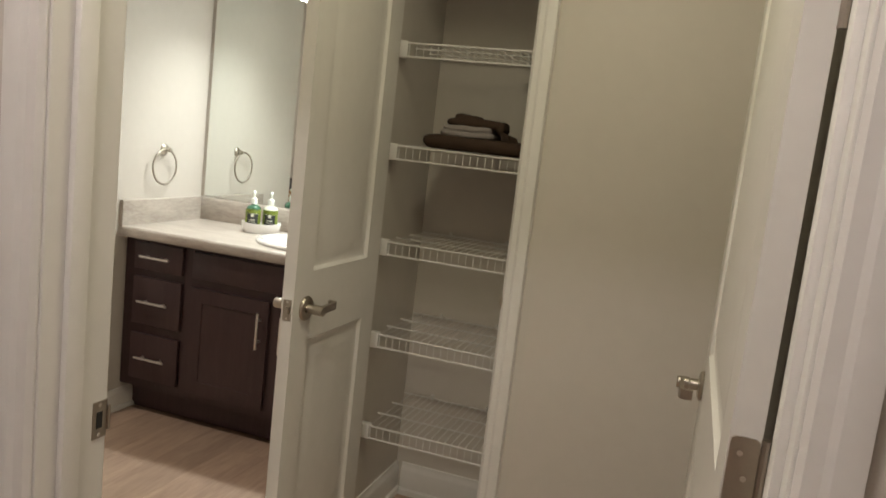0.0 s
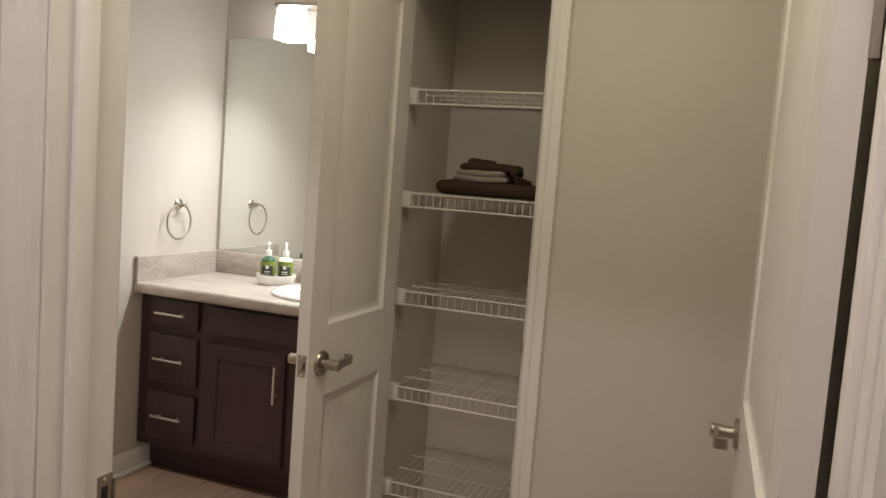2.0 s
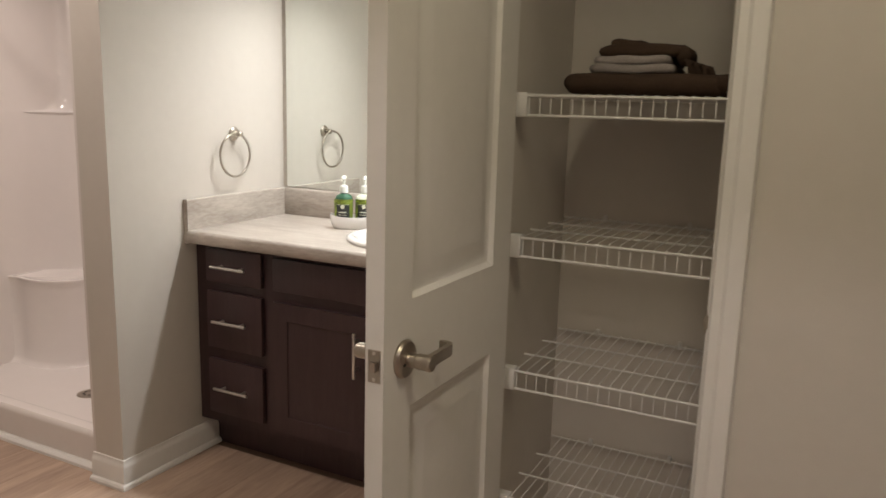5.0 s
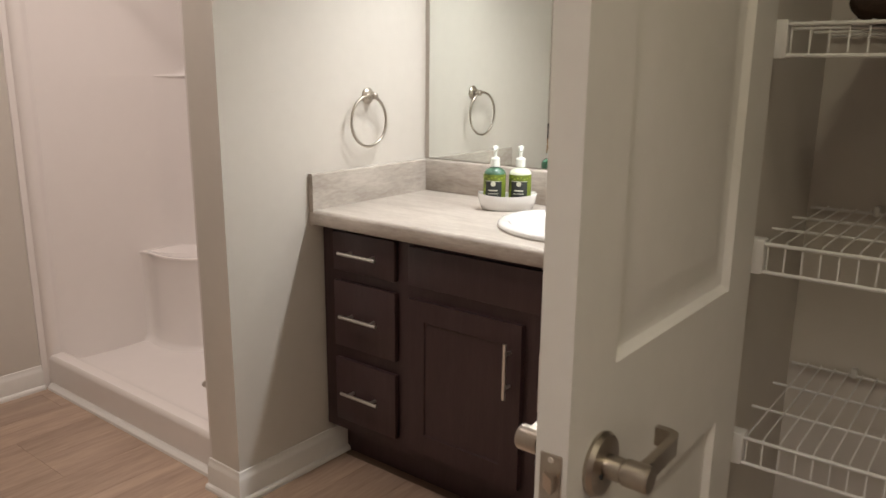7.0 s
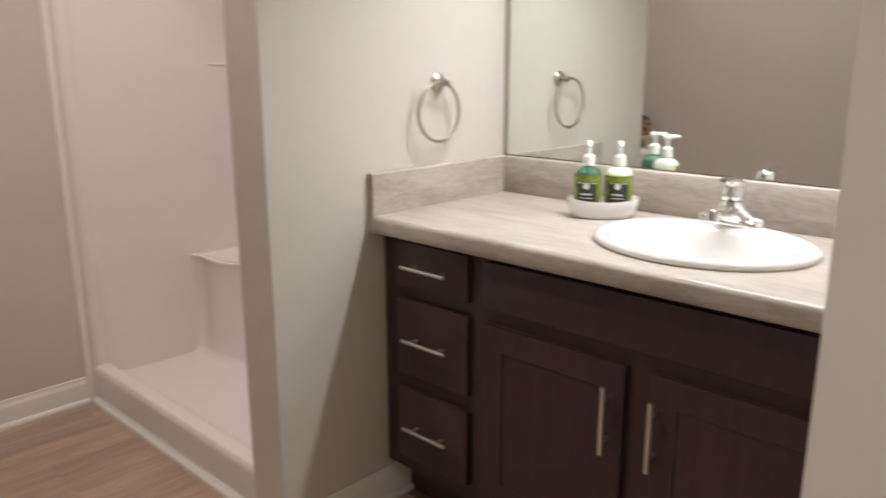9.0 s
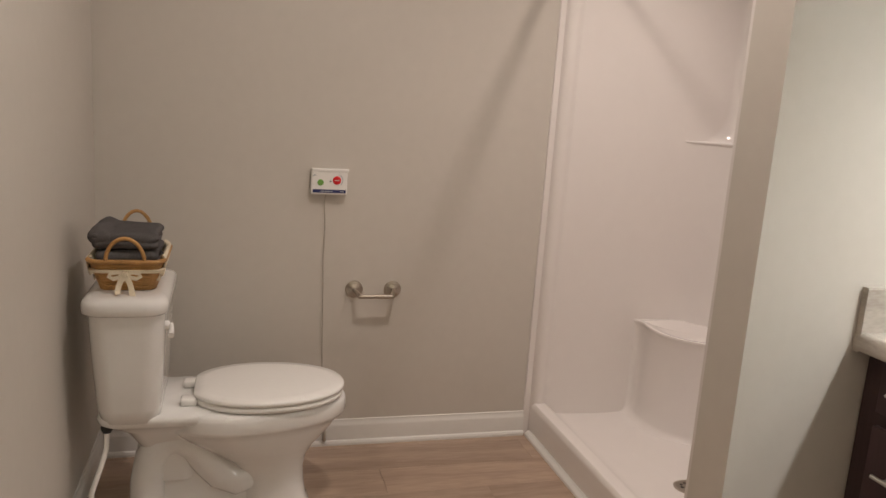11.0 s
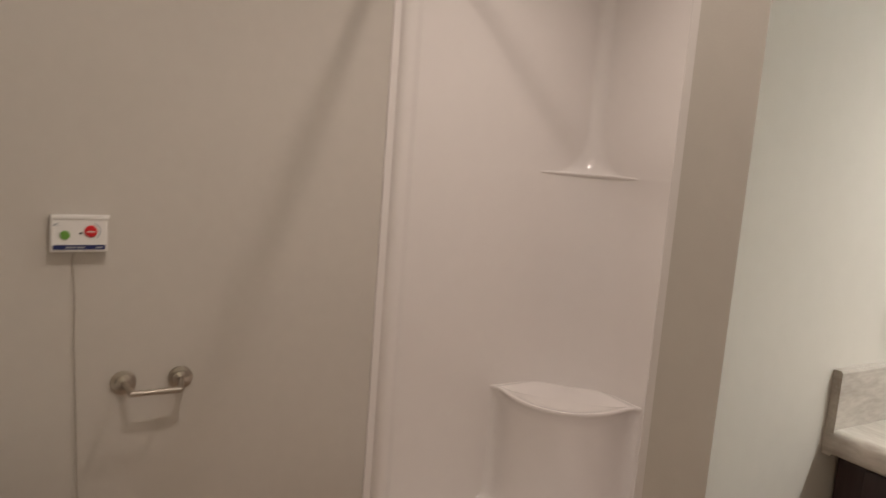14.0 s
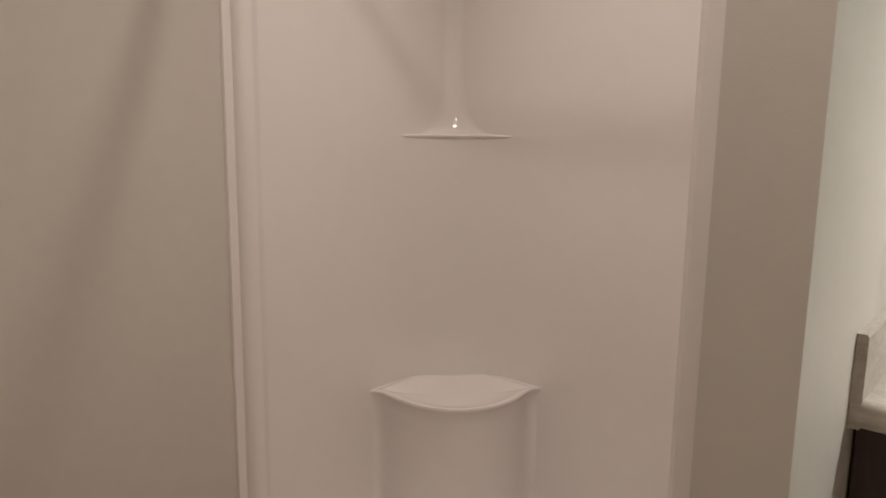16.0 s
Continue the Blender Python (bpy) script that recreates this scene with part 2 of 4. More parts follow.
def L(at, axis, profile, n=24):
    return lathe(bmesh.new(), at, axis, profile, n)


def egg(cx, cy, w, front, back, z, n=40, power=1.0):
    """A closed ring, longer towards +y by front and towards -y by back."""
    out = []
    for k in range(n):
        a = k * math.tau / n
        c, s = math.cos(a), math.sin(a)
        c = math.copysign(abs(c) ** power, c)
        s = math.copysign(abs(s) ** power, s)
        out.append((cx + w * c, cy + (front if s > 0 else back) * s, z))
    return out


def rounded_rect(x0, x1, y0, y1, z, r, n=5):
    out = []
    for cx, cy, a0 in ((x1 - r, y1 - r, 0), (x0 + r, y1 - r, 90), (x0 + r, y0 + r, 180), (x1 - r, y0 + r, 270)):
        for k in range(n + 1):
            a = radians(a0 + 90 * k / n)
            out.append((cx + r * math.cos(a), cy + r * math.sin(a), z))
    return out


def sweep(profile, p0, p1, out, mitre0=0.0, mitre1=0.0):
    """A moulding: profile of (distance out from the wall, height) carried from p0 to p1; out is the wall's normal; mitred ends run on by their depth."""
    bm = bmesh.new()
    out = Vector((*out, 0))
    along = (Vector((*p1, 0)) - Vector((*p0, 0))).normalized()
    rings = [[Vector((*p, 0)) + along * (d * m) + out * d + Vector((0, 0, h)) for d, h in profile] for p, m in ((p0, -mitre0), (p1, mitre1))]
    return ring_faces(bm, rings)


RAISED = ((0, 0), (0.003, 0.0035), (0.009, 0.0085), (0.016, 0.0105), (0.026, 0.0105), (0.034, 0.0090), (0.058, 0.0035), (0.063, 0.0030))
SHAKER = ((0, 0), (0.0015, 0.0045), (0.004, 0.0055))


def door_leaf(place, width, height, thick, stile, panels, steps=RAISED):
    """A moulded door: place(u, v, d) gives the world point, u across, v up, d from one face to the other. panels: (bottom, top)."""
    bm = bmesh.new()

    def quad(a, b, c, d):
        bm.faces.new([bm.verts.new(place(*p)) for p in (a, b, c, d)])

    for side in (0, 1):
        def dep(k):
            return k if side == 0 else thick - k

        def flat(u0, u1, v0, v1, k=0.0):
            d = dep(k)
            quad((u0, v0, d), (u1, v0, d), (u1, v1, d), (u0, v1, d))

        flat(0, stile, 0, height), flat(width - stile, width, 0, height)
        v = 0
        for v0, v1 in panels:
            flat(stile, width - stile, v, v0)
            v = v1
            rects = [(stile + i, width - stile - i, v0 + i, v1 - i, k) for i, k in steps]
            for a, b in zip(rects, rects[1:]):
                ca = [(a[0], a[2]), (a[1], a[2]), (a[1], a[3]), (a[0], a[3])]
                cb = [(b[0], b[2]), (b[1], b[2]), (b[1], b[3]), (b[0], b[3])]
                for i in range(4):
                    j = (i + 1) % 4
                    quad((*ca[i], dep(a[4])), (*ca[j], dep(a[4])), (*cb[j], dep(b[4])), (*cb[i], dep(b[4])))
            e = rects[-1]
            flat(e[0], e[1], e[2], e[3], e[4])
        flat(stile, width - stile, v, height)
    for a, b in (((0, 0), (width, 0)), ((width, 0), (width, height)), ((width, height), (0, height)), ((0, height), (0, 0))):
        quad((*a, 0), (*b, 0), (*b, thick), (*a, thick))
    bmesh.ops.remove_doubles(bm, verts=bm.verts, dist=1e-5)
    return bm


def lever_handle(parent, at, out, along):
    """Satin lever on a round rose: at on the door's face, out from the face, along the lever."""
    at, out, along = Vector(at), Vector(out), Vector(along)
    rose = part("rose", L(at, out, ((0, 0.033), (0.004, 0.034), (0.009, 0.031), (0.011, 0.022), (0.011, 0.0)), 28), NICKEL, parent)
    # black disc in place of the dark inside of the keyhole
    part("keyhole", L(at + out * 0.010 - along * 0.014 - Vector((0, 0, 0.006)), out, ((0, 0.003), (0.0025, 0.003), (0.0025, 0)), 10), BLACK, rose)
    bm = L(at + out * 0.006, out, ((0, 0.0125), (0.022, 0.0125), (0.0225, 0.0115), (0.0245, 0.0115), (0.025, 0.0140), (0.049, 0.0140), (0.051, 0.0125), (0.051, 0)), 20)
    side = Vector((0, 0, 1))
    path = [(0.0, 0.044), (0.02, 0.046), (0.083, 0.046), (0.092, 0.043), (0.095, 0.036), (0.095, 0.022)]
    rings = []
    for i, (a, o) in enumerate(path):
        h, w = 0.0105, 0.0045
        d = Vector((path[min(i + 1, 5)][0] - path[max(i - 1, 0)][0], path[min(i + 1, 5)][1] - path[max(i - 1, 0)][1], 0)).normalized()
        nrm = along * (-d.y) + out * d.x
        p = at + along * a + out * o
        rings.append([p + side * h + nrm * w, p + side * h - nrm * w, p - side * h - nrm * w, p - side * h + nrm * w])
    ring_faces(bm, rings)
    return part("lever", bm, NICKEL, parent)


# ---- structure ----
def wall(name, label, *boxes, mat=PAINT):
    bm = bmesh.new()
    for b in boxes:
        box(bm, *b)
    return single(name, bm, mat, label, "wall", kind="structure", smooth=None)


WX, NY, WING_E, WING_W, WING_Y = -3.80, 3.53, -2.46, -2.597, 2.64
JAMB_L, JAMB_R, DY0, DY1 = -0.851, 0.09, 1.02, 1.148
CL_Y, CL_L, CL_R, CL_BACK, CL_IN = 2.475, -1.04, -0.5625, 2.95, -1.02
wall("wall_north", "greige painted wall behind vanity and shower", (-3.92, -1.02, NY, NY + 0.12, 0, CEIL))
wall("wall_west", "greige painted wall beside the toilet", (-3.92, WX, 0.88, NY, 0, CEIL))
wall("wall_wing", "greige painted wing wall between shower and vanity", (WING_W, WING_E, WING_Y, NY, 0, CEIL))
wall("wall_south", "greige painted wall behind the toilet tank", (WX, -1.25, 0.88, 1.0, 0, CEIL))
wall("wall_doorway", "greige painted wall with the entry doorway", (-1.70, JAMB_L - 0.019, DY0, DY1, 0, CEIL), (JAMB_R + 0.019, 1.30, DY0, DY1, 0, CEIL), (JAMB_L - 0.019, JAMB_R + 0.019, DY0, DY1, 2.075, CEIL))
wall("wall_east", "greige painted wall behind the open door", (0.17, 0.28, DY1, CL_Y, 0, CEIL))
wall("wall_closet_front", "greige painted wall around the linen closet opening", (CL_R + 0.018, 0.28, CL_Y, CL_Y + 0.06, 0, CEIL), (-1.135, CL_L - 0.018, CL_Y, CL_Y + 0.06, 0, CEIL), (CL_L - 0.018, CL_R + 0.018, CL_Y, CL_Y + 0.06, 2.065, CEIL))
wall("wall_closet_side", "greige painted partition between closet and vanity", (-1.135, CL_IN, CL_Y + 0.06, NY, 0, CEIL))
wall("wall_closet_back", "greige painted back wall of the linen closet", (CL_IN, -0.28, CL_BACK, CL_BACK + 0.1, 0, CEIL))
wall("wall_closet_end", "greige painted end wall of the linen closet", (-0.40, -0.28, CL_Y + 0.06, CL_BACK, 0, CEIL))
wall("wall_hall_west", "greige painted hall wall", (-1.82, -1.70, -1.9, DY1, 0, CEIL))
wall("wall_hall_east", "greige painted hall wall", (1.30, 1.42, -1.9, DY1, 0, CEIL))
wall("wall_hall_south", "greige painted hall wall", (-1.82, 1.42, -2.02, -1.9, 0, CEIL))
single("ceiling", B(-3.92, 1.42, -2.02, NY + 0.12, CEIL, CEIL + 0.1), CEILING_PAINT, "flat white painted ceiling", "ceiling", kind="structure", smooth=None)
floor = single("floor", B(-3.92, 1.42, -2.02, NY + 0.12, -0.1, -0.004), JOINT, "brown wood-look vinyl plank floor", "floor", kind="structure", smooth=None)

BASE = ((0, 0), (0.026, 0), (0.026, 0.009), (0.022, 0.016), (0.0135, 0.019), (0.013, 0.075), (0.0115, 0.081), (0.008, 0.087), (0.006, 0.094), (0.0055, 0.101), (0, 0.102))
CLOSET_BASE = tuple((d, h * 1.25) for d, h in BASE)


def baseboard(p0, p1, out, profile=BASE, mitre0=0.0, mitre1=0.0):
    return single("baseboard", sweep(profile, p0, p1, out, mitre0, mitre1), TRIM, "white painted moulded baseboard with shoe moulding", "baseboard", kind="structure", smooth=25)


baseboard((WX, 1.026), (WX, 2.658), (1, 0))
baseboard((WX, 1.0), (-1.25, 1.0), (0, 1))
baseboard((WING_E, WING_Y), (WING_E, 3.09), (1, 0), mitre0=1.0)
baseboard((WING_W - 0.012, WING_Y), (WING_E, WING_Y), (0, -1), mitre1=1.0)
baseboard((CL_IN, CL_Y + 0.06), (CL_IN, CL_BACK), (1, 0), CLOSET_BASE)
baseboard((CL_IN + 0.026, CL_BACK), (-0.40, CL_BACK), (0, -1), CLOSET_BASE)
baseboard((-0.495, CL_Y), (0.17, CL_Y), (0, -1))
baseboard((0.17, DY1), (0.17, CL_Y - 0.026), (-1, 0))
single("trim", sweep(((0, 0), (0.024, 0), (0.022, 0.010), (0.012, 0.020), (0, 0.022)), (WX + 0.026, 2.686), (WING_W - 0.012, 2.686), (0, -1)), TRIM, "white shoe moulding along the shower curb", "trim", kind="structure", smooth=25)


def casing(x0, x1, ywall, out, top):
    """Moulded door casing: two legs and a head."""
    w = 0.062
    prof = ((0, 0.004), (0.006, 0.011), (0.022, 0.012), (0.030, 0.017), (0.050, 0.019), (0.058, 0.017), (0.062, 0.0))
    for edge, sgn in ((x0, -1), (x1, 1)):
        rings = [[(edge + sgn * u, ywall + out * d, z) for u, d in ((0, 0),) + prof] for z in (0.0, top)]
        single("trim", ring_faces(bmesh.new(), rings), TRIM, "white painted moulded door casing", "trim", kind="structure", smooth=25)
    rings = [[(x, ywall + out * d, top + u) for u, d in ((0, 0),) + prof] for x in (x0 - w, x1 + w)]
    single("trim", ring_faces(bmesh.new(), rings), TRIM, "white painted moulded door casing head", "trim", kind="structure", smooth=25)


casing(JAMB_L - 0.004, JAMB_R + 0.004, DY0 - 0.002, -1, 2.06)
casing(JAMB_L - 0.004, JAMB_R + 0.004, DY1 + 0.002, 1, 2.06)
casing(CL_L - 0.004, CL_R + 0.004, CL_Y - 0.002, -1, 2.05)


def jamb(name, label, x0, x1, y0, y1, top, stop_y):
    bm = bmesh.new()
    box(bm, x0 - 0.018, x0, y0, y1, 0, top, bevel=0.0015, seg=1)
    box(bm, x1, x1 + 0.018, y0, y1, 0, top, bevel=0.0015, seg=1)
    box(bm, x0 - 0.018, x1 + 0.018, y0, y1, top, top + 0.014, bevel=0.0015, seg=1)
    if stop_y:
        for a, b in ((x0 - 0.001, x0 + 0.011), (x1 - 0.011, x1 + 0.001)):
            box(bm, a, b, stop_y, stop_y + 0.034, 0, top, bevel=0.003)
    return single(name, bm, TRIM, label, "door frame", kind="structure")


frame_1 = jamb("door_frame_1", "white painted entry door frame", JAMB_L, JAMB_R, DY0 - 0.001, DY1 + 0.001, 2.06, 1.056)
frame_2 = jamb("door_frame_2", "white painted linen closet door frame", CL_L, CL_R, CL_Y - 0.001, CL_Y + 0.061, 2.05, 0)
# strike plates
bm = B(JAMB_L - 0.001, JAMB_L + 0.0015, 1.122, 1.151, 0.892, 0.952, bevel=0.0006, seg=1)
box(bm, JAMB_L - 0.001, JAMB_L + 0.0045, 1.150, 1.156, 0.902, 0.942, bevel=0.001, seg=1)
plate = part("strike_plate", bm, NICKEL, frame_1, "satin nickel strike plate")
# the hole's shade is a black block set on the plate
part("bolt_hole", B(JAMB_L, JAMB_L + 0.002, 1.129, 1.141, 0.909, 0.935), BLACK, plate, "dark bolt hole")
for z in (0.898, 0.946):
    part("screw", L((JAMB_L + 0.001, 1.135, z), (1, 0, 0), ((0, 0.0035), (0.0012, 0.003), (0.0012, 0)), 10), STEEL, plate)
bm = B(CL_R - 0.0015, CL_R + 0.001, CL_Y - 0.003, CL_Y + 0.035, 0.915, 0.965, bevel=0.0006, seg=1)
lathe(bm, (CL_R + 0.010, CL_Y - 0.004, 0.94), (0, -1, 0), ((0, 0.016), (0.002, 0.016), (0.003, 0.013), (0.003, 0)), 16)
part("strike_plate", bm, NICKEL, frame_2, "satin nickel strike plate lip")

# ---- doors ----
door_1 = thing("door_1", (0.06, 1.16, 0.012), "white two-panel entry door standing open into the bathroom", "door", kind="structure")
leaf = part("door_leaf", door_leaf(lambda u, v, d: (0.042 - 0.008 * u + d, 1.158 + u, 0.012 + v), 0.895, 2.03, 0.036, 0.115, ((0.22, 0.80), (1.00, 1.92))), DOOR_PAINT, door_1, smooth=20)
lever_handle(door_1, (0.036, 1.985, 0.932), (-1, 0, 0), (0, -1, 0))
part("hinge_knuckle", T([(0.083, 1.154, 1.568), (0.083, 1.154, 1.672)], 0.0065, 10), NICKEL, door_1, "satin nickel hinge knuckle")
for z0 in (1.005, 0.25):
    bm = ring_faces(bmesh.new(), [[(x, y, z) for x, z in [(0.044 + 0.033 * (c[0]), z0 + 0.10 * c[1]) for c in ((0.15, 0), (0.85, 0), (0.97, 0.03), (1, 0.1), (1, 0.9), (0.97, 0.97), (0.85, 1), (0.15, 1), (0.03, 0.97), (0, 0.9), (0, 0.1), (0.03, 0.03))]] for y in (1.1585, 1.1555)])
    hinge = part("hinge", bm, NICKEL, door_1, "satin nickel butt hinge with round corners")
    part("knuckle", T([(0.083, 1.155, z0 - 0.002), (0.083, 1.155, z0 + 0.102)], 0.006, 10), NICKEL, hinge)
    for dx, dz in ((0.012, 0.02), (0.02, 0.05), (0.012, 0.08)):
        part("screw", L((0.044 + dx, 1.156, z0 + dz), (0, -1, 0), ((0, 0.0038), (0.0014, 0.003), (0.0014, 0)), 10), STEEL, hinge)

door_2 = thing("door_2", (-1.01, 2.46, 0.012), "white two-panel linen closet door standing wide open", "door", kind="structure")
part("door_leaf", door_leaf(lambda u, v, d: (-1.0235 + d + 0.010 * (u - 0.0), 1.953 + u, 0.012 + v), 0.518, 2.03, 0.035, 0.090, ((0.20, 0.815), (1.008, 1.93))), DOOR_PAINT, door_2, smooth=20)
lever_handle(door_2, (-0.988, 2.016, 0.921), (1, 0, 0), (0, 1, 0))
lever_handle(door_2, (-1.023, 2.016, 0.921), (-1, 0, 0), (0, 1, 0))
latch = part("latch_plate", B(-1.018, -0.994, 1.9515, 1.954, 0.894, 0.951, bevel=0.0008, seg=1), NICKEL, door_2, "satin nickel latch faceplate")
part("latch_bolt", ring_faces(bmesh.new(), [[(-1.013, y, z) for y, z in ((1.952, 0.915), (1.9500, 0.915), (1.9500, 0.931), (1.952, 0.931))], [(-0.999, y, z) for y, z in ((1.952, 0.915), (1.941, 0.915), (1.941, 0.931), (1.952, 0.931))]]), NICKEL, latch)
for z in (0.900, 0.945):
    part("screw", L((-1.006, 1.952, z), (0, -1, 0), ((0, 0.0035), (0.0012, 0.003), (0.0012, 0)), 10), STEEL, latch)

# ---- shower ----
SX0, SX1, SY1, STOP = -3.785, -2.642, 3.497, 2.07
shower = thing("shower_stall", (-3.2, 3.1, 0), "one-piece off-white fiberglass shower stall with corner seat", "shower")


def cove(cx, cy, r, a0, a1, n=10):
    return [(cx + r * math.cos(radians(a0 + (a1 - a0) * k / n)), cy + r * math.sin(radians(a0 + (a1 - a0) * k / n))) for k in range(n + 1)]


LEDGE, COVE = 1.268, 0.245
RIGHT = cove(SX1 - 0.08, SY1 - 0.08, 0.08, 90, 0) + [(SX1, 2.668), (SX1 + 0.012, 2.656), (WING_W - 0.002, 2.656)]
outer = [(WING_W - 0.002, 3.526), (-3.796, 3.526), (-3.796, 2.69)]
part("surround", ring_faces(bmesh.new(), [[(x, y, z) for x, y in [(SX0, 2.69)] + cove(SX0 + r, SY1 - r, r, 180, 90, 16) + RIGHT + outer] for r, z in ((COVE, 0.06), (0.262, 0.47), (0.262, 0.485), (0.256, 0.492), (0.250, 0.505), (COVE, 0.53), (COVE, LEDGE))]), FIBERGLASS, shower, "glossy moulded lower wall with a wide coved corner", smooth=40)
# above the shelf the corner tightens in a soft upward sweep
sweep_up = [[(x, y, z) for x, y in [(SX0, 2.69)] + cove(SX0 + r, SY1 - r, r, 180, 90, 16) + RIGHT + outer] for r, z in ((0.175, LEDGE), (0.150, LEDGE + 0.008), (0.115, LEDGE + 0.025), (0.085, LEDGE + 0.055), (0.062, LEDGE + 0.10), (0.048, LEDGE + 0.16), (0.045, STOP))]
part("surround", ring_faces(bmesh.new(), sweep_up), FIBERGLASS, shower, smooth=40)
arc = cove(SX0 + COVE, SY1 - COVE, COVE, 181, 89, 16)
taper = [math.sin(math.pi * i / 16) ** 0.4 if 0 < i < 16 else 0.0 for i in range(17)]
rings = []
for grow, dz in ((-0.004, -0.014), (0.002, -0.009), (0.007, -0.002), (0.006, 0.003), (0.002, 0.007), (-0.014, 0.004)):
    ring_pts = []
    for (x, y), w in zip(arc, taper):
        k = (COVE - grow * w + 0.003 * (1 - w)) / COVE
        ring_pts.append((SX0 + COVE + (x - SX0 - COVE) * k, SY1 - COVE + (y - SY1 + COVE) * k, LEDGE + dz * max(w, 0.35)))
    rings.append(ring_pts)
rings.append([(SX0 - 0.004, y, LEDGE + 0.004) if i < 8 else (x if i > 8 else SX0 - 0.004, SY1 + 0.004, LEDGE + 0.004) for i, (x, y) in enumerate(arc)])
part("corner_shelf", ring_faces(bmesh.new(), rings, close=False, cap0=False, cap1=False), FIBERGLASS, shower, "small moulded corner shelf", smooth=60)
bm = ring_faces(bmesh.new(), [[(x, y + 0.014, z) for x, y in ((-3.799, 2.642), (-3.793, 2.645), (-3.793, 2.668), (-3.787, 2.671), (-3.777, 2.678), (-3.772, 2.692), (-3.771, 2.706), (-3.774, 2.716), (-3.780, 2.726), (-3.7855, 2.740), (-3.799, 2.740))] for z in (0.0, STOP)])
part("flange", bm, FIBERGLASS, shower, "raised rounded front flange", smooth=50)
bm = bmesh.new()
prof = ((2.686, 0.0), (2.686, 0.118), (2.689, 0.132), (2.697, 0.140), (2.735, 0.141), (2.750, 0.136), (2.765, 0.110), (2.785, 0.092), (2.83, 0.086), (3.0, 0.080), (3.40, 0.086), (3.46, 0.095), (3.485, 0.115), (3.499, 0.15), (3.51, 0.15), (3.51, 0.0))
ring_faces(bm, [[(x, y, z) for y, z in prof] for x in (SX0 - 0.002, WING_W - 0.003)])
part("pan", bm, FIBERGLASS, shower, "low curbed shower pan", smooth=40)
drain = part("drain", L((-3.13, 3.03, 0.0795), (0, 0, 1), ((0, 0.052), (0.003, 0.052), (0.005, 0.046), (0.004, 0.040), (0.004, 0)), 28), NICKEL, shower, "round metal drain")
# slots are not cut: black discs give their dark insides
for k in range(8):
    a = k * math.tau / 8
    part("drain_slot", L((-3.13 + 0.025 * math.cos(a), 3.03 + 0.025 * math.sin(a), 0.0836), (0, 0, 1), ((0, 0.006), (0.0006, 0.006), (0.0006, 0)), 8), BLACK, drain)


def corner_curve(wide, a, c, flare, n=36):
    """Front edge of a corner ledge from one wall to the other, with concave fillets of reach flare at the walls."""
    p = [Vector((0, wide)), Vector((a, wide + c)), Vector((wide + c, a)), Vector((wide, 0))]
    out = []
    for k in range(n + 1):
        u = 0.5 - 0.5 * math.cos(math.pi * k / n)
        q = p[0] * (1 - u) ** 3 + 3 * p[1] * u * (1 - u) ** 2 + 3 * p[2] * u * u * (1 - u) + p[3] * u ** 3
        out.append((SX0 + q.x + flare * math.exp(-max(q.y, 0) / 0.020), SY1 - q.y - flare * math.exp(-max(q.x, 0) / 0.020)))
    return out


def corner_seat(top, foot, dish):
    """A seat moulded into the corner: a body with filleted sides, a thin pointed lip and a dished top."""
    corner = [(SX0 - 0.006, SY1 + 0.006)]

    def ring(grow, z, flare=0.036):
        return [(x, y, z) for x, y in corner_curve(0.336 + grow, 0.26, 0.096, flare) + corner]

    def scaled(k, z):
        mx, my = SX0 + 0.19, SY1 - 0.19
        return [(mx + (x - mx) * k, my + (y - my) * k, z) for x, y in corner_curve(0.330, 0.26, 0.096, 0.03) + corner]

    rings = [ring(0.030, foot), ring(0.008, foot + 0.010), ring(-0.003, foot + 0.03), ring(-0.008, foot + 0.08), ring(-0.010, top - 0.05), ring(-0.008, top - 0.024), ring(-0.003, top - 0.015)]
    rings += [ring(0.0, top - 0.009), ring(0.001, top - 0.005), ring(-0.001, top - 0.001), ring(-0.005, top)]
    rings += [scaled(0.95, top - 0.001), scaled(0.88, top - dish * 0.28), scaled(0.76, top - dish * 0.7), scaled(0.55, top - dish), scaled(0.2, top - dish * 1.1)]
    return part("corner_seat", ring_faces(bmesh.new(), rings), FIBERGLASS, shower, "moulded corner seat with a dished top", smooth=50)


corner_seat(0.503, 0.08, 0.013)
rod = thing("shower_curtain_rod", (-3.2, 2.672, 2.06), "straight metal shower curtain rod between the walls", "curtain rod")
part("rod", T([(WX + 0.002, 2.672, 2.06), (WING_W - 0.001, 2.672, 2.06)], 0.0155, 16), NICKEL, rod)
for x, s in ((WX, 1), (WING_W, -1)):
    part("rod_flange", L((x, 2.672, 2.06), (s, 0, 0), ((0, 0.032), (0.006, 0.032), (0.016, 0.018), (0.018, 0)), 20), NICKEL, rod)

# ---- vanity ----
VX0, VX1, FACE = WING_E + 0.006, -1.141, 3.008
vanity = thing("vanity_cabinet", (-1.8, 3.25, 0), "dark espresso wood vanity cabinet with drawers and doors", "cabinet")
bm = B(VX0, VX0 + 0.018, FACE + 0.016, 3.52, 0.132, 0.828)
box(bm, VX1 - 0.018, VX1, FACE + 0.016, 3.52, 0.132, 0.828)
box(bm, VX0 + 0.018, VX1 - 0.018, FACE + 0.016, 3.52, 0.132, 0.15)
box(bm, VX0 + 0.018, VX1 - 0.018, 3.508, 3.52, 0.15, 0.828)
part("body", bm, ESPRESSO, vanity)
bm = bmesh.new()
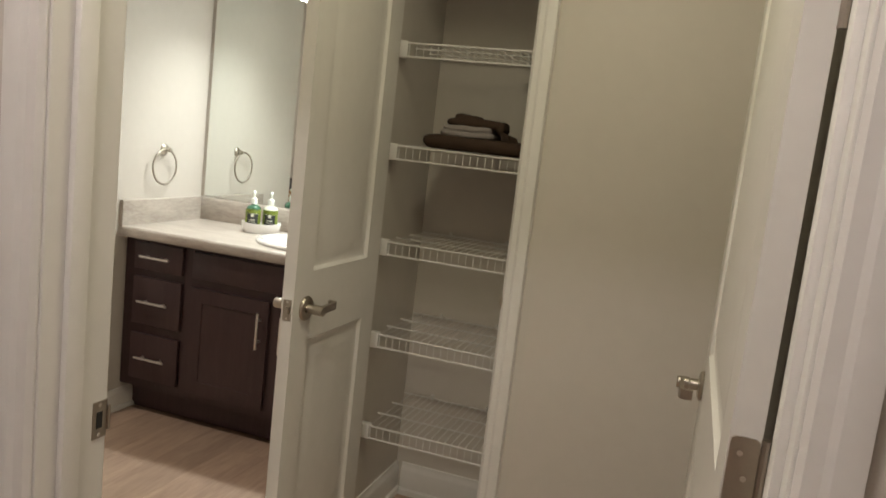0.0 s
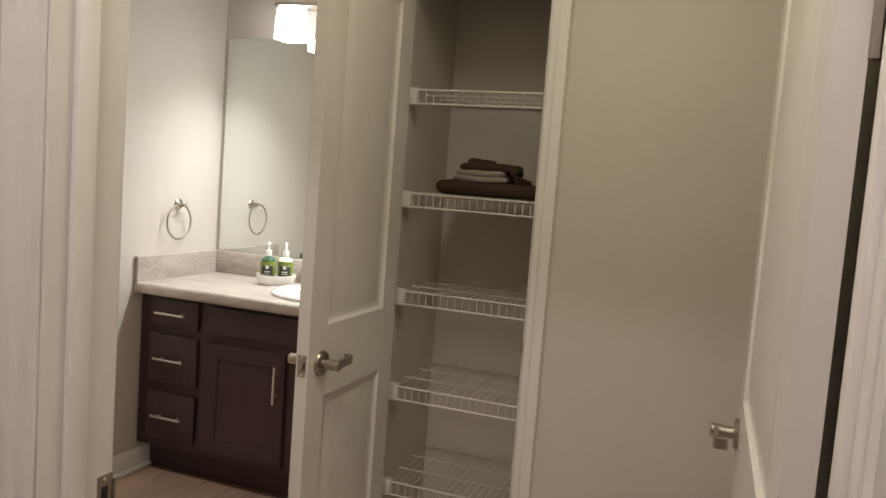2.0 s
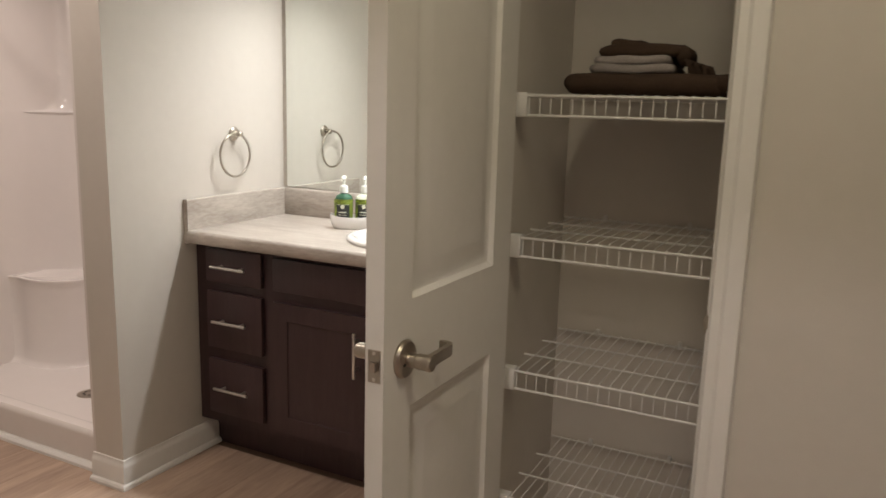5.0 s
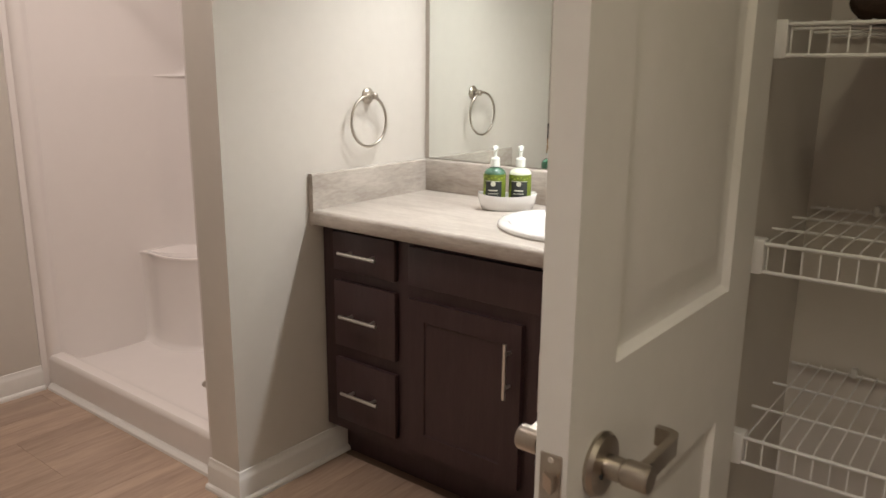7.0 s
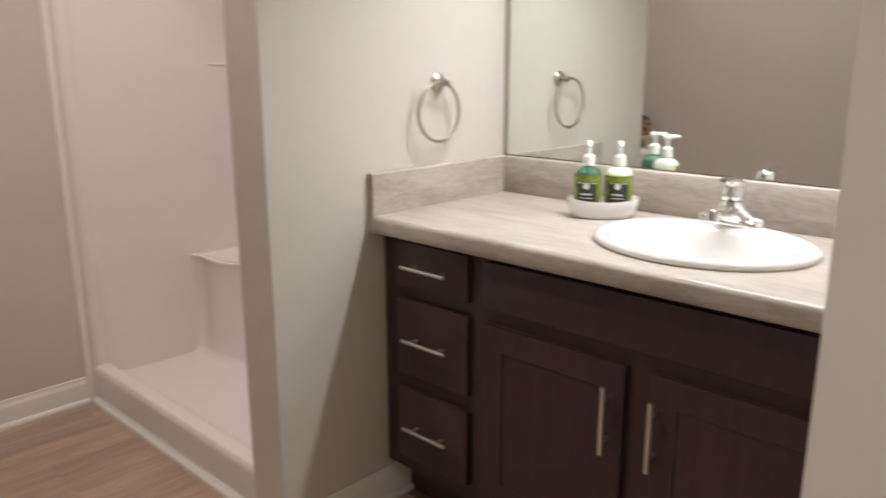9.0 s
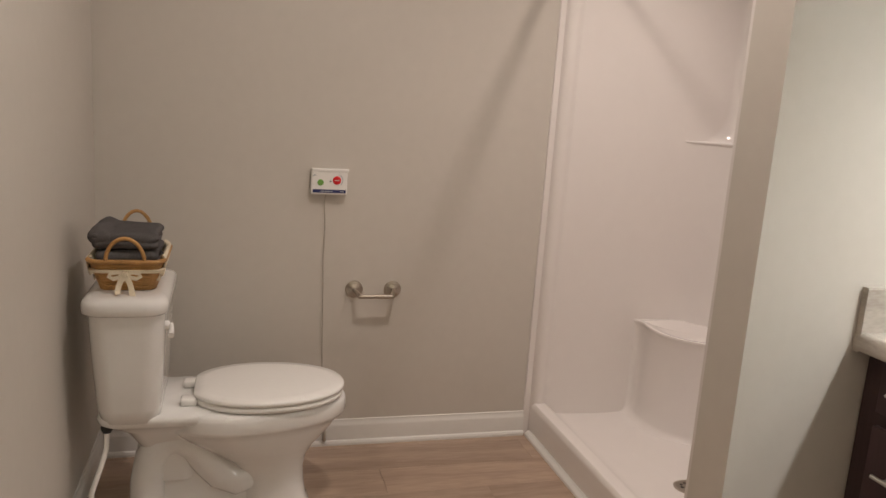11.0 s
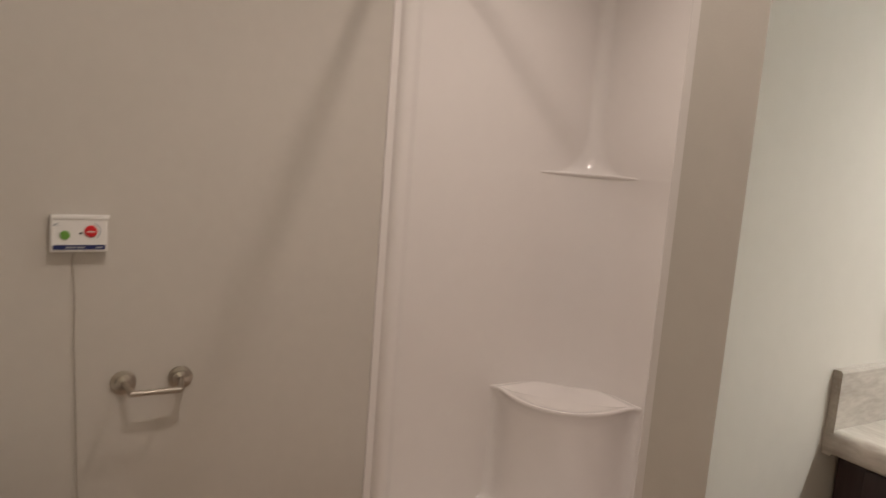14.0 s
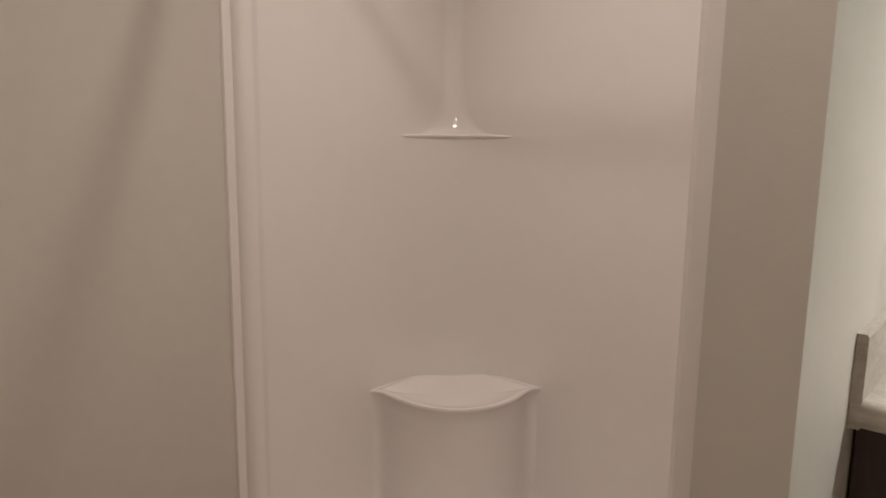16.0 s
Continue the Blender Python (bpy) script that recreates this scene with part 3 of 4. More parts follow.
for x0, x1, z0, z1 in ((VX0, -2.375, 0.132, 0.828), (-2.152, -2.064, 0.132, 0.828), (-1.24, VX1, 0.132, 0.828), (-2.375, -2.152, 0.80, 0.828), (-2.375, -2.152, 0.63, 0.705), (-2.375, -2.152, 0.37, 0.455), (-2.375, -2.152, 0.132, 0.19), (-2.064, -1.24, 0.79, 0.828), (-2.064, -1.24, 0.63, 0.705), (-2.064, -1.24, 0.132, 0.185), (-1.70, -1.61, 0.185, 0.63)):
    box(bm, x0, x1, FACE, FACE + 0.019, z0, z1)
part("face_frame", bm, ESPRESSO, vanity)
part("toe_kick", B(VX0 + 0.003, VX1, 3.092, 3.106, 0, 0.132), ESPRESSO, vanity)


def bar_pull(parent, centre, along, length=0.158):
    c, a = Vector(centre), Vector(along)
    pull = part("handle", T([c - a * length / 2, c + a * length / 2], 0.0056, 12), STEEL, parent, "brushed steel bar pull")
    for s in (-1, 1):
        p = c + a * (s * 0.048)
        part("post", T([p + Vector((0, 0.002, 0)), Vector((p.x, 2.991, p.z))], 0.0050, 10), STEEL, pull)


for z0, z1 in ((0.687, 0.812), (0.434, 0.652), (0.176, 0.389)):
    d = part("drawer", B(-2.393, -2.134, 2.990, FACE - 0.0005, z0, z1, bevel=0.0025), ESPRESSO, vanity)
    bar_pull(d, (-2.2655, 2.962, (z0 + z1) / 2), (1, 0, 0))
part("false_front", B(-2.081, -1.229, 2.990, FACE - 0.0005, 0.690, 0.808, bevel=0.0025), ESPRESSO, vanity)
for x0, x1, hx in ((-2.082, -1.685, -1.719), (-1.625, -1.228, -1.607)):
    d = part("cabinet_door", door_leaf(lambda u, v, k: (x0 + u, 2.990 + k, 0.165 + v), x1 - x0, 0.484, 0.0175, 0.062, ((0.062, 0.422),), SHAKER), ESPRESSO, vanity, smooth=20)
    bar_pull(d, (hx, 2.962, 0.520), (0, 0, 1))

SKX, SKY = -1.654, 3.245
counter = thing("countertop", (-1.8, 3.25, 0.828), "beige streaked laminate vanity countertop with splashes", "countertop")
cx0, cx1, cy0, cy1 = WING_E + 0.001, -1.137, 2.972, NY - 0.001
angs = sorted([k * math.tau / 56 for k in range(56)] + [math.atan2(y - SKY, x - SKX) % math.tau for x in (cx0, cx1) for y in (cy0, cy1)])
hole, rim = [], []
for a in angs:
    c, s = math.cos(a), math.sin(a)
    hole.append((SKX + 0.235 * c, SKY + 0.195 * s))
    k = min(((cx1 if c > 0 else cx0) - SKX) / c if abs(c) > 1e-6 else 9, ((cy1 if s > 0 else cy0) - SKY) / s if abs(s) > 1e-6 else 9)
    rim.append((SKX + k * c, SKY + k * s))
bm = bmesh.new()
ring_faces(bm, [[(x, y, z) for x, y in pts] for pts, z in ((hole, 0.829), (hole, 0.874), (rim, 0.874), (rim, 0.829), (hole, 0.829))], cap0=False, cap1=False)
bmesh.ops.remove_doubles(bm, verts=bm.verts, dist=1e-5)
edge = [(2.9725, 0.874), (2.964, 0.8745), (2.957, 0.870), (2.953, 0.862), (2.952, 0.848), (2.953, 0.834), (2.957, 0.828), (2.966, 0.826), (2.9725, 0.8285)]
ring_faces(bm, [[(x, y, z) for y, z in edge] for x in (cx0, cx1)])
part("worktop", bm, LAMINATE, counter, smooth=40)
bm = ring_faces(bmesh.new(), [[(x, y, z) for y, z in ((3.529, 0.8745), (3.511, 0.8745), (3.509, 0.879), (3.509, 0.980), (3.512, 0.987), (3.518, 0.989), (3.529, 0.989))] for x in (WING_E + 0.0195, cx1)])
part("back_splash", bm, LAMINATE, counter, smooth=40)
bm = ring_faces(bmesh.new(), [[(x, y, z) for x, z in ((WING_E + 0.0005, 0.824), (WING_E + 0.0190, 0.824), (WING_E + 0.0190, 0.984), (WING_E + 0.016, 0.988), (WING_E + 0.0005, 0.988))] for y in (2.956, 3.5285)])
part("side_splash", bm, LAMINATE_SIDE, counter, smooth=30)

sink = thing("sink", (SKX, SKY, 0.865), "white porcelain oval drop-in sink basin", "sink")
rings = []
for a, b, dy, z in ((0.245, 0.213, 0, 0.8655), (0.249, 0.217, 0, 0.871), (0.247, 0.215, 0, 0.878), (0.240, 0.207, 0, 0.883), (0.232, 0.196, 0, 0.8845), (0.215, 0.165, -0.022, 0.8825), (0.205, 0.153, -0.027, 0.879), (0.198, 0.146, -0.029, 0.868), (0.190, 0.138, -0.029, 0.84), (0.172, 0.122, -0.029, 0.80), (0.13, 0.09, -0.029, 0.765), (0.07, 0.05, -0.029, 0.750), (0.022, 0.022, -0.029, 0.748)):
    rings.append([(SKX + a * math.cos(k * math.tau / 64), SKY + dy + b * math.sin(k * math.tau / 64), z) for k in range(64)])
part("basin", ring_faces(bmesh.new(), rings, cap0=False), PORCELAIN, sink, smooth=60)
part("drain", L((SKX, SKY - 0.029, 0.7485), (0, 0, 1), ((0, 0.022), (0.003, 0.022), (0.004, 0.016), (0.002, 0.012), (0.002, 0)), 20), CHROME, sink)

FX, FY = -1.664, 3.422
faucet = thing("faucet", (FX, FY, 0.884), "chrome single-lever bathroom faucet on the sink rim", "faucet")
rings = []
for g, z in ((1.0, 0.8835), (1.02, 0.888), (1.0, 0.897), (0.92, 0.903), (0.7, 0.906)):
    rings.append([(x, y, z) for x, y, _ in rounded_rect(FX - 0.080 * g, FX + 0.080 * g, FY - 0.027 * g, FY + 0.027 * g, 0, 0.026 * g)])
part("base", ring_faces(bmesh.new(), rings), CHROME, faucet, smooth=60)
for s in (-1, 1):
    part("end_cap", L((FX + s * 0.056, FY, 0.900), (0, 0, 1), ((0, 0.024), (0.008, 0.023), (0.014, 0.018), (0.017, 0.008), (0.017, 0)), 20), CHROME, faucet, smooth=60)
rings = []
for hx, hy, dy, z in ((0.066, 0.027, 0, 0.899), (0.056, 0.027, -0.001, 0.912), (0.043, 0.027, -0.003, 0.926), (0.033, 0.027, -0.003, 0.938), (0.027, 0.026, -0.001, 0.948), (0.0245, 0.0245, 0, 0.954), (0.0235, 0.0235, 0, 0.957)):
    rings.append([(FX + hx * math.cos(k * math.tau / 28), FY + dy + hy * math.sin(k * math.tau / 28), z) for k in range(28)])
part("column", ring_faces(bmesh.new(), rings), CHROME, faucet, smooth=60)
rings = []
for y, hx, z0, z1 in ((0.0, 0.026, 0.906, 0.944), (-0.03, 0.024, 0.912, 0.946), (-0.06, 0.021, 0.918, 0.946), (-0.09, 0.019, 0.921, 0.945), (-0.106, 0.016, 0.923, 0.943)):
    rings.append([(x, FY + y, z) for x, z, _ in rounded_rect(FX - hx, FX + hx, z0, z1, 0, min(hx, (z1 - z0) / 2) * 0.75)])
spout = part("spout", ring_faces(bmesh.new(), rings), CHROME, faucet, smooth=50)
part("aerator", L((FX, FY - 0.098, 0.948), (0, -0.06, -1), ((0, 0.013), (0.003, 0.0165), (0.032, 0.0165), (0.034, 0.014), (0.034, 0)), 22), CHROME, spout, smooth=40)
rings = []
for dy, hx, hy, z in ((0, 0.0230, 0.0230, 0.9585), (0, 0.0262, 0.0262, 0.962), (0.001, 0.0258, 0.0262, 0.975), (0.003, 0.0235, 0.0250, 0.990), (0.004, 0.0215, 0.0235, 1.003), (0.001, 0.0205, 0.0235, 1.013), (-0.005, 0.0190, 0.0230, 1.021), (-0.012, 0.0165, 0.0200, 1.026), (-0.018, 0.0100, 0.0120, 1.028)):
    rings.append([(FX + hx * math.cos(k * math.tau / 28), FY + dy + hy * math.sin(k * math.tau / 28), z) for k in range(28)])
knob = part("handle", ring_faces(bmesh.new(), rings), CHROME, faucet, smooth=60)
rings = []
for y, hx, z, h in ((-0.008, 0.0175, 1.019, 0.0065), (-0.024, 0.0170, 1.0225, 0.0055), (-0.040, 0.0155, 1.0245, 0.0045), (-0.054, 0.0130, 1.0245, 0.0035), (-0.063, 0.0085, 1.0230, 0.0025)):
    rings.append([(x, FY + y, zz) for x, zz, _ in rounded_rect(FX - hx, FX + hx, z - h, z + h, 0, h * 0.9)])
part("lever", ring_faces(bmesh.new(), rings), CHROME, knob, smooth=60)

faucet.scale = (1.03, 1.03, 0.80)

mirror = thing("mirror", (-1.8, NY, 0.99), "large frameless wall mirror above the vanity", "mirror")
part("glass", B(-2.437, -1.150, NY - 0.0075, NY - 0.001, 0.992, 2.053, bevel=0.001, seg=1), MIRROR, mirror)

ring = thing("towel_ring", (WING_E, 3.205, 1.225), "satin nickel towel ring mounted on the wall", "towel ring")
part("rosette", L((WING_E, 3.226, 1.220), (1, 0, 0), ((0, 0.026), (0.004, 0.027), (0.008, 0.024), (0.011, 0.018), (0.014, 0.017), (0.017, 0.011), (0.017, 0)), 24), NICKEL, ring)
part("post", L((WING_E + 0.015, 3.226, 1.220), (1, 0, 0), ((0, 0.008), (0.010, 0.0075), (0.013, 0.011), (0.025, 0.011), (0.028, 0.007), (0.028, 0)), 16), NICKEL, ring)
part("ring", T([(WING_E + 0.032, 3.200 + 0.082 * math.sin(k * math.tau / 40), 1.139 + 0.082 * math.cos(k * math.tau / 40)) for k in range(40)], 0.0047, 8, True), NICKEL, ring, smooth=60)

lightbar = thing("vanity_light", (-1.655, NY, 2.17), "nickel vanity light bar with lit frosted glass shades", "wall lamp")
part("bar", B(-2.068, -1.242, 3.345, 3.452, 2.166, 2.184, bevel=0.003), NICKEL, lightbar)
part("backplate", B(-1.76, -1.55, 3.452, 3.529, 2.130, 2.215, bevel=0.004), NICKEL, lightbar)
for vx in VANITY_X:
    rings = [rounded_rect(vx - w, vx + w, 3.372 - w, 3.372 + w, z, 0.02) for w, z in ((0.050, 2.165), (0.056, 2.150), (0.060, 2.080), (0.062, 2.015), (0.059, 2.015), (0.056, 2.08), (0.050, 2.148))]
    part("shade", ring_faces(bmesh.new(), rings), SHADE, lightbar, "lit frosted white glass shade", smooth=40)

# ---- soap on the counter ----
TC = Vector((-1.992, 3.371))
TA = radians(36)


def on_tray(u, v):
    return TC + Vector((math.cos(TA) * u - math.sin(TA) * v, math.sin(TA) * u + math.cos(TA) * v))


tray = thing("soap_tray", (TC.x, TC.y, 0.865), "white oval ceramic soap tray on the countertop", "tray")
rings = []
for g, z in ((0.80, 0.8655), (0.86, 0.868), (0.95, 0.890), (1.0, 0.909), (0.985, 0.912), (0.965, 0.909), (0.89, 0.885), (0.80, 0.872), (0.3, 0.871)):
    r = []
    for k in range(44):
        c, s = math.cos(k * math.tau / 44), math.sin(k * math.tau / 44)
        p = on_tray(0.094 * g * math.copysign(abs(c) ** 0.8, c), 0.052 * g * math.copysign(abs(s) ** 0.8, s))
        r.append((p.x, p.y, z + 0.009 * (g > 0.95) * c * c))
    rings.append(r)
part("dish", ring_faces(bmesh.new(), rings), PORCELAIN, tray, smooth=60)


def soap_bottle(at, liquid, label):
    b = thing("soap_bottle", (at.x, at.y, 0.873), label, "soap bottle")
    o = (at.x, at.y, 0.873)
    body = part("bottle", L(o, (0, 0, 1), ((0, 0.026), (0.003, 0.0345), (0.104, 0.0355), (0.113, 0.0335), (0.120, 0.0275), (0.125, 0.018), (0.127, 0.0125), (0.132, 0.0125)), 28), liquid, b, smooth=50)

    def wrap(name, a0, a1, z0, z1, r, mat):
        rings = [[(at.x + rr * math.cos(radians(a)), at.y + rr * math.sin(radians(a)), z) for rr, z in ((r, z0), (r, z1), (r - 0.0012, z1), (r - 0.0012, z0))] for a in [a0 + (a1 - a0) * k / 10 for k in range(11)]]
        return part(name, ring_faces(bmesh.new(), rings), mat, body, smooth=50)

    wrap("label", -145, 15, 0.885, 0.979, 0.0361, LABEL_GREEN)
    wrap("label_panel", -106, -20, 0.893, 0.958, 0.0365, LABEL_DARK)
    wrap("label_edge", -106, -20, 0.9585, 0.9597, 0.0367, LABEL_PRINT)
    for k in range(9):
        wrap("label_pattern", -142 + 17 * k, -134 + 17 * k, 0.963 + 0.003 * (k % 3), 0.968 + 0.003 * (k % 3), 0.0365, LABEL_LIME)
    for k in range(4):
        wrap("label_pattern", -136 + 8 * k, -131 + 8 * k, 0.890 + 0.012 * k, 0.912 + 0.012 * k, 0.0365, LABEL_LIME)
    wrap("leaf_pattern", -78, -52, 0.8935, 0.901, 0.0368, LABEL_LIME)
    wrap("print_line", -88, -42, 0.928, 0.932, 0.0368, LABEL_PRINT)
    wrap("print_line", -90, -38, 0.919, 0.921, 0.0368, LABEL_PRINT)
    a = radians(-64)
    part("emblem", L((at.x + 0.0353 * math.cos(a), at.y + 0.0353 * math.sin(a), 0.951), (math.cos(a), math.sin(a), 0), ((0, 0.0078), (0.0018, 0.0078), (0.0018, 0.0042), (0.0014, 0.0042), (0.0014, 0)), 16), LABEL_PRINT, body)
    part("leaf_print", L((at.x + 0.0353 * math.cos(a), at.y + 0.0353 * math.sin(a), 0.897), (math.cos(a), math.sin(a), 0), ((0, 0.008), (0.0018, 0.008), (0.0018, 0)), 5), LABEL_GREEN, body)
    part("collar", L((o[0], o[1], 1.002), (0, 0, 1), ((0, 0.0155), (0.024, 0.0150), (0.028, 0.012), (0.030, 0.006), (0.030, 0)), 20), PUMP_WHITE, b)
    pump = T([(o[0], o[1], 1.03), (o[0], o[1], 1.058)], 0.0055, 10)
    d = Vector((math.cos(radians(-58)), math.sin(radians(-58)), 0))
    h = Vector((o[0], o[1], 1.060))
    tube(pump, [h - d * 0.016, h - d * 0.012, h, h + d * 0.018, h + d * 0.036, h + d * 0.040 + Vector((0, 0, -0.005))], [0.003, 0.0068, 0.0072, 0.0055, 0.0042, 0.0034], 10)
    lathe(pump, h - Vector((0, 0, 0.012)), (0, 0, 1), ((0, 0.0050), (0.004, 0.0078), (0.015, 0.0092), (0.018, 0.0085), (0.0185, 0)), 14)
    part("pump", pump, PUMP_WHITE, b, smooth=60)
    return b


bottles = [
    soap_bottle(on_tray(-0.040, 0.0), GREEN_SOAP, "clear pump bottle of green hand soap with olive label"),
    soap_bottle(on_tray(0.040, 0.0), CREAM_SOAP, "pump bottle of cream lotion with olive label"),
]

# everything that stands on the counter rests on its top
for ob in [sink, faucet, tray] + bottles:
    ob.location.z += 0.009

# ---- linen closet ----
SH_Z = (1.705, 1.376, 1.058, 0.740, 0.416)
SHX0, SHX1, SHY0, SHY1 = -1.016, -0.405, 2.545, 2.944
shelf = thing("wire_shelf", (SHX0, SHY0, SH_Z[0]), "white vinyl-coated wire closet shelf with front lip", "shelf", "closet shelves")
zt = SH_Z[0]
n_wires = int((SHX1 - SHX0) / 0.0245)
first = None
for k in range(n_wires):
    x = SHX0 + 0.034 + k * 0.0245
    if first is None:
        pts = [(x, SHY0 + 0.001, zt - 0.046), (x, SHY0 + 0.001, zt - 0.008), (x, SHY0 + 0.004, zt - 0.001), (x, SHY0 + 0.012, zt + 0.0015), (x, SHY1 - 0.004, zt + 0.0015)]
        first = part("wire", T(pts, 0.0013, 6), WIRE, shelf, smooth=60)
    else:
        w = new("wire", first.data)
        w.parent = shelf
        w.location = (k * 0.0245, 0, 0)
for y, z, r in ((SHY0 - 0.001, zt - 0.003, 0.0032), (SHY0 - 0.001, zt - 0.046, 0.0032), (SHY0 + 0.13, zt - 0.003, 0.0026), (SHY0 + 0.26, zt - 0.003, 0.0026), (SHY1 - 0.006, zt - 0.003, 0.0030)):
    part("rod", T([(SHX0 + 0.004, y, z), (SHX1, y, z)], r, 8), WIRE, shelf, smooth=60)
part("end_bracket", B(SHX0 - 0.003, SHX0 + 0.030, SHY0 - 0.007, SHY0 + 0.02, zt - 0.050, zt + 0.004, bevel=0.003), WIRE, shelf, "moulded white end bracket")
for x in (-0.90, -0.68, -0.47):
    clip = B(x - 0.005, x + 0.005, SHY1 - 0.010, CL_BACK - 0.001, zt - 0.008, zt + 0.011, bevel=0.002)
    part("wall_clip", clip, WIRE, shelf)
for z in SH_Z[1:]:
    copy_thing(shelf, Matrix.Translation((SHX0, SHY0, z)))


def towel_slab(bm, x0, x1, y0, y1, z0, z1, seed, rough=0.004, nx=26, ny=14):
    """A soft folded slab with a rounded fold edge all round and uneven faces."""
    rings = []
    h = z1 - z0
    full = rounded_rect(x0, x1, y0, y1, 0, 0.022, 6)
    cuts = [max(1, int(math.dist(p, q) / 0.02)) for p, q in zip(full, full[1:] + full[:1])]
    for j in range(ny):
        a = j * math.pi / (ny - 1)
        inset = h * 0.5 * (1 - math.sin(a))
        z = z0 + h * (0.5 - 0.5 * math.cos(a))
        half = min(x1 - x0, y1 - y0) / 2 - inset
        r = rounded_rect(x0 + inset, x1 - inset, y0 + inset, y1 - inset, z, max(0.001, min(0.022, half * 0.9)), 6)
        dense = []
        for p, q, m in zip(r, r[1:] + r[:1], cuts):
            dense += [tuple(Vector(p).lerp(Vector(q), i / m)) for i in range(m)]
        rings.append(dense)
    top = rings[-1]
    cx, cy = (x0 + x1) / 2, (y0 + y1) / 2
    for g in (0.85, 0.65, 0.4, 0.15):
        rings.append([(cx + (x - cx) * g, cy + (y - cy) * g, z) for x, y, z in top])
    out = []
    for r in rings:
        rr = []
        for p in r:
            v = Vector(p)
            d = noise.noise_vector(v * 22 + Vector((seed, 0, seed * 2))) * rough + noise.noise_vector(v * 7 + Vector((0, seed, 0))) * rough
            if abs(v.z - z0) < 0.004:
                d.z = abs(d.z) * 0.3
            rr.append(tuple(v + d))
        out.append(rr)
    return ring_faces(bm, out)


Z2 = SH_Z[1] + 0.003
bm = bmesh.new()
towel_slab(bm, -0.925, -0.56, 2.585, 2.86, Z2, Z2 + 0.046, 1)
towel_slab(bm, -0.605, -0.50, 2.580, 2.80, Z2 + 0.004, Z2 + 0.047, 8)
single("bath_towel", bm, BROWN_TOWEL, "dark brown folded terry bath towel on the wire shelf", "towel", (-0.75, 2.7, Z2), smooth=70)
bm = bmesh.new()
towel_slab(bm, -0.872, -0.690, 2.60, 2.80, Z2 + 0.045, Z2 + 0.066, 3)
towel_slab(bm, -0.868, -0.695, 2.605, 2.795, Z2 + 0.063, Z2 + 0.084, 4)
single("hand_towel", bm, GREY_TOWEL, "grey-taupe folded hand towel on a brown towel", "towel", (-0.78, 2.7, Z2 + 0.045), smooth=70)
bm = bmesh.new()
towel_slab(bm, -0.858, -0.672, 2.61, 2.79, Z2 + 0.081, Z2 + 0.104, 5, 0.007)
towel_slab(bm, -0.835, -0.765, 2.63, 2.75, Z2 + 0.097, Z2 + 0.119, 6, 0.010)
towel_slab(bm, -0.688, -0.652, 2.615, 2.70, Z2 + 0.062, Z2 + 0.101, 7, 0.008)
for k in range(14):
    p = Vector((-0.672 + 0.004 * k, 2.615 + 0.006 * (k % 4), Z2 + 0.070 - 0.0012 * k))
    tube(bm, [p, p + Vector((0.006, -0.006, 0.004)), p + Vector((0.012, -0.008, -0.010)), p + Vector((0.014, -0.008, -0.024))], 0.0028, 5)
single("washcloth", bm, BROWN_TOWEL, "dark brown crumpled washcloth with a fringe on folded towels", "towel", (-0.77, 2.7, Z2 + 0.081), smooth=70)

# ---- toilet ----
TX = -3.390
toilet = thing("toilet", (TX, 1.5, 0), "white two-piece porcelain toilet with closed lid", "toilet")
# rings from the floor up: half width, front reach, back reach, centre y, height, squareness
bowl_rings = ((0.116, 0.120, 0.110, 1.600, 0.0, 0.72), (0.115, 0.120, 0.110, 1.600, 0.018, 0.72), (0.104, 0.108, 0.100, 1.600, 0.040, 0.72), (0.099, 0.101, 0.095, 1.600, 0.10, 0.74), (0.101, 0.105, 0.105, 1.595, 0.15, 0.78), (0.112, 0.130, 0.14, 1.58, 0.19, 0.88), (0.133, 0.180, 0.18, 1.555, 0.225, 0.95), (0.156, 0.255, 0.21, 1.52, 0.265, 1.0), (0.170, 0.315, 0.22, 1.485, 0.298, 1.0), (0.178, 0.358, 0.205, 1.455, 0.318, 1.0),
              (0.189, 0.379, 0.19, 1.45, 0.326, 1.0), (0.192, 0.384, 0.187, 1.45, 0.336, 1.0), (0.191, 0.385, 0.185, 1.45, 0.367, 1.0), (0.188, 0.382, 0.185, 1.45, 0.381, 1.0), (0.180, 0.373, 0.18, 1.45, 0.388, 1.0))
rings = [egg(TX, cy, w, f, b, z, 48, p) for w, f, b, cy, z, p in bowl_rings]
part("bowl", ring_faces(bmesh.new(), rings), PORCELAIN, toilet, smooth=70)
part("foot", ring_faces(bmesh.new(), [rounded_rect(TX - w, TX + w, 1.165 + e, 1.66, z, 0.05, 6) for w, e, z in ((0.118, 0.0, 0.0), (0.117, 0.0, 0.016), (0.108, 0.010, 0.028), (0.085, 0.03, 0.034))]), PORCELAIN, toilet, smooth=70)
part("web", ring_faces(bmesh.new(), [rounded_rect(TX - w, TX + w, 1.20, 1.60, z, 0.04, 6) for w, z in ((0.078, 0.02), (0.066, 0.06), (0.064, 0.24), (0.080, 0.31), (0.11, 0.345))]), PORCELAIN, toilet, smooth=70)
bm = bmesh.new()
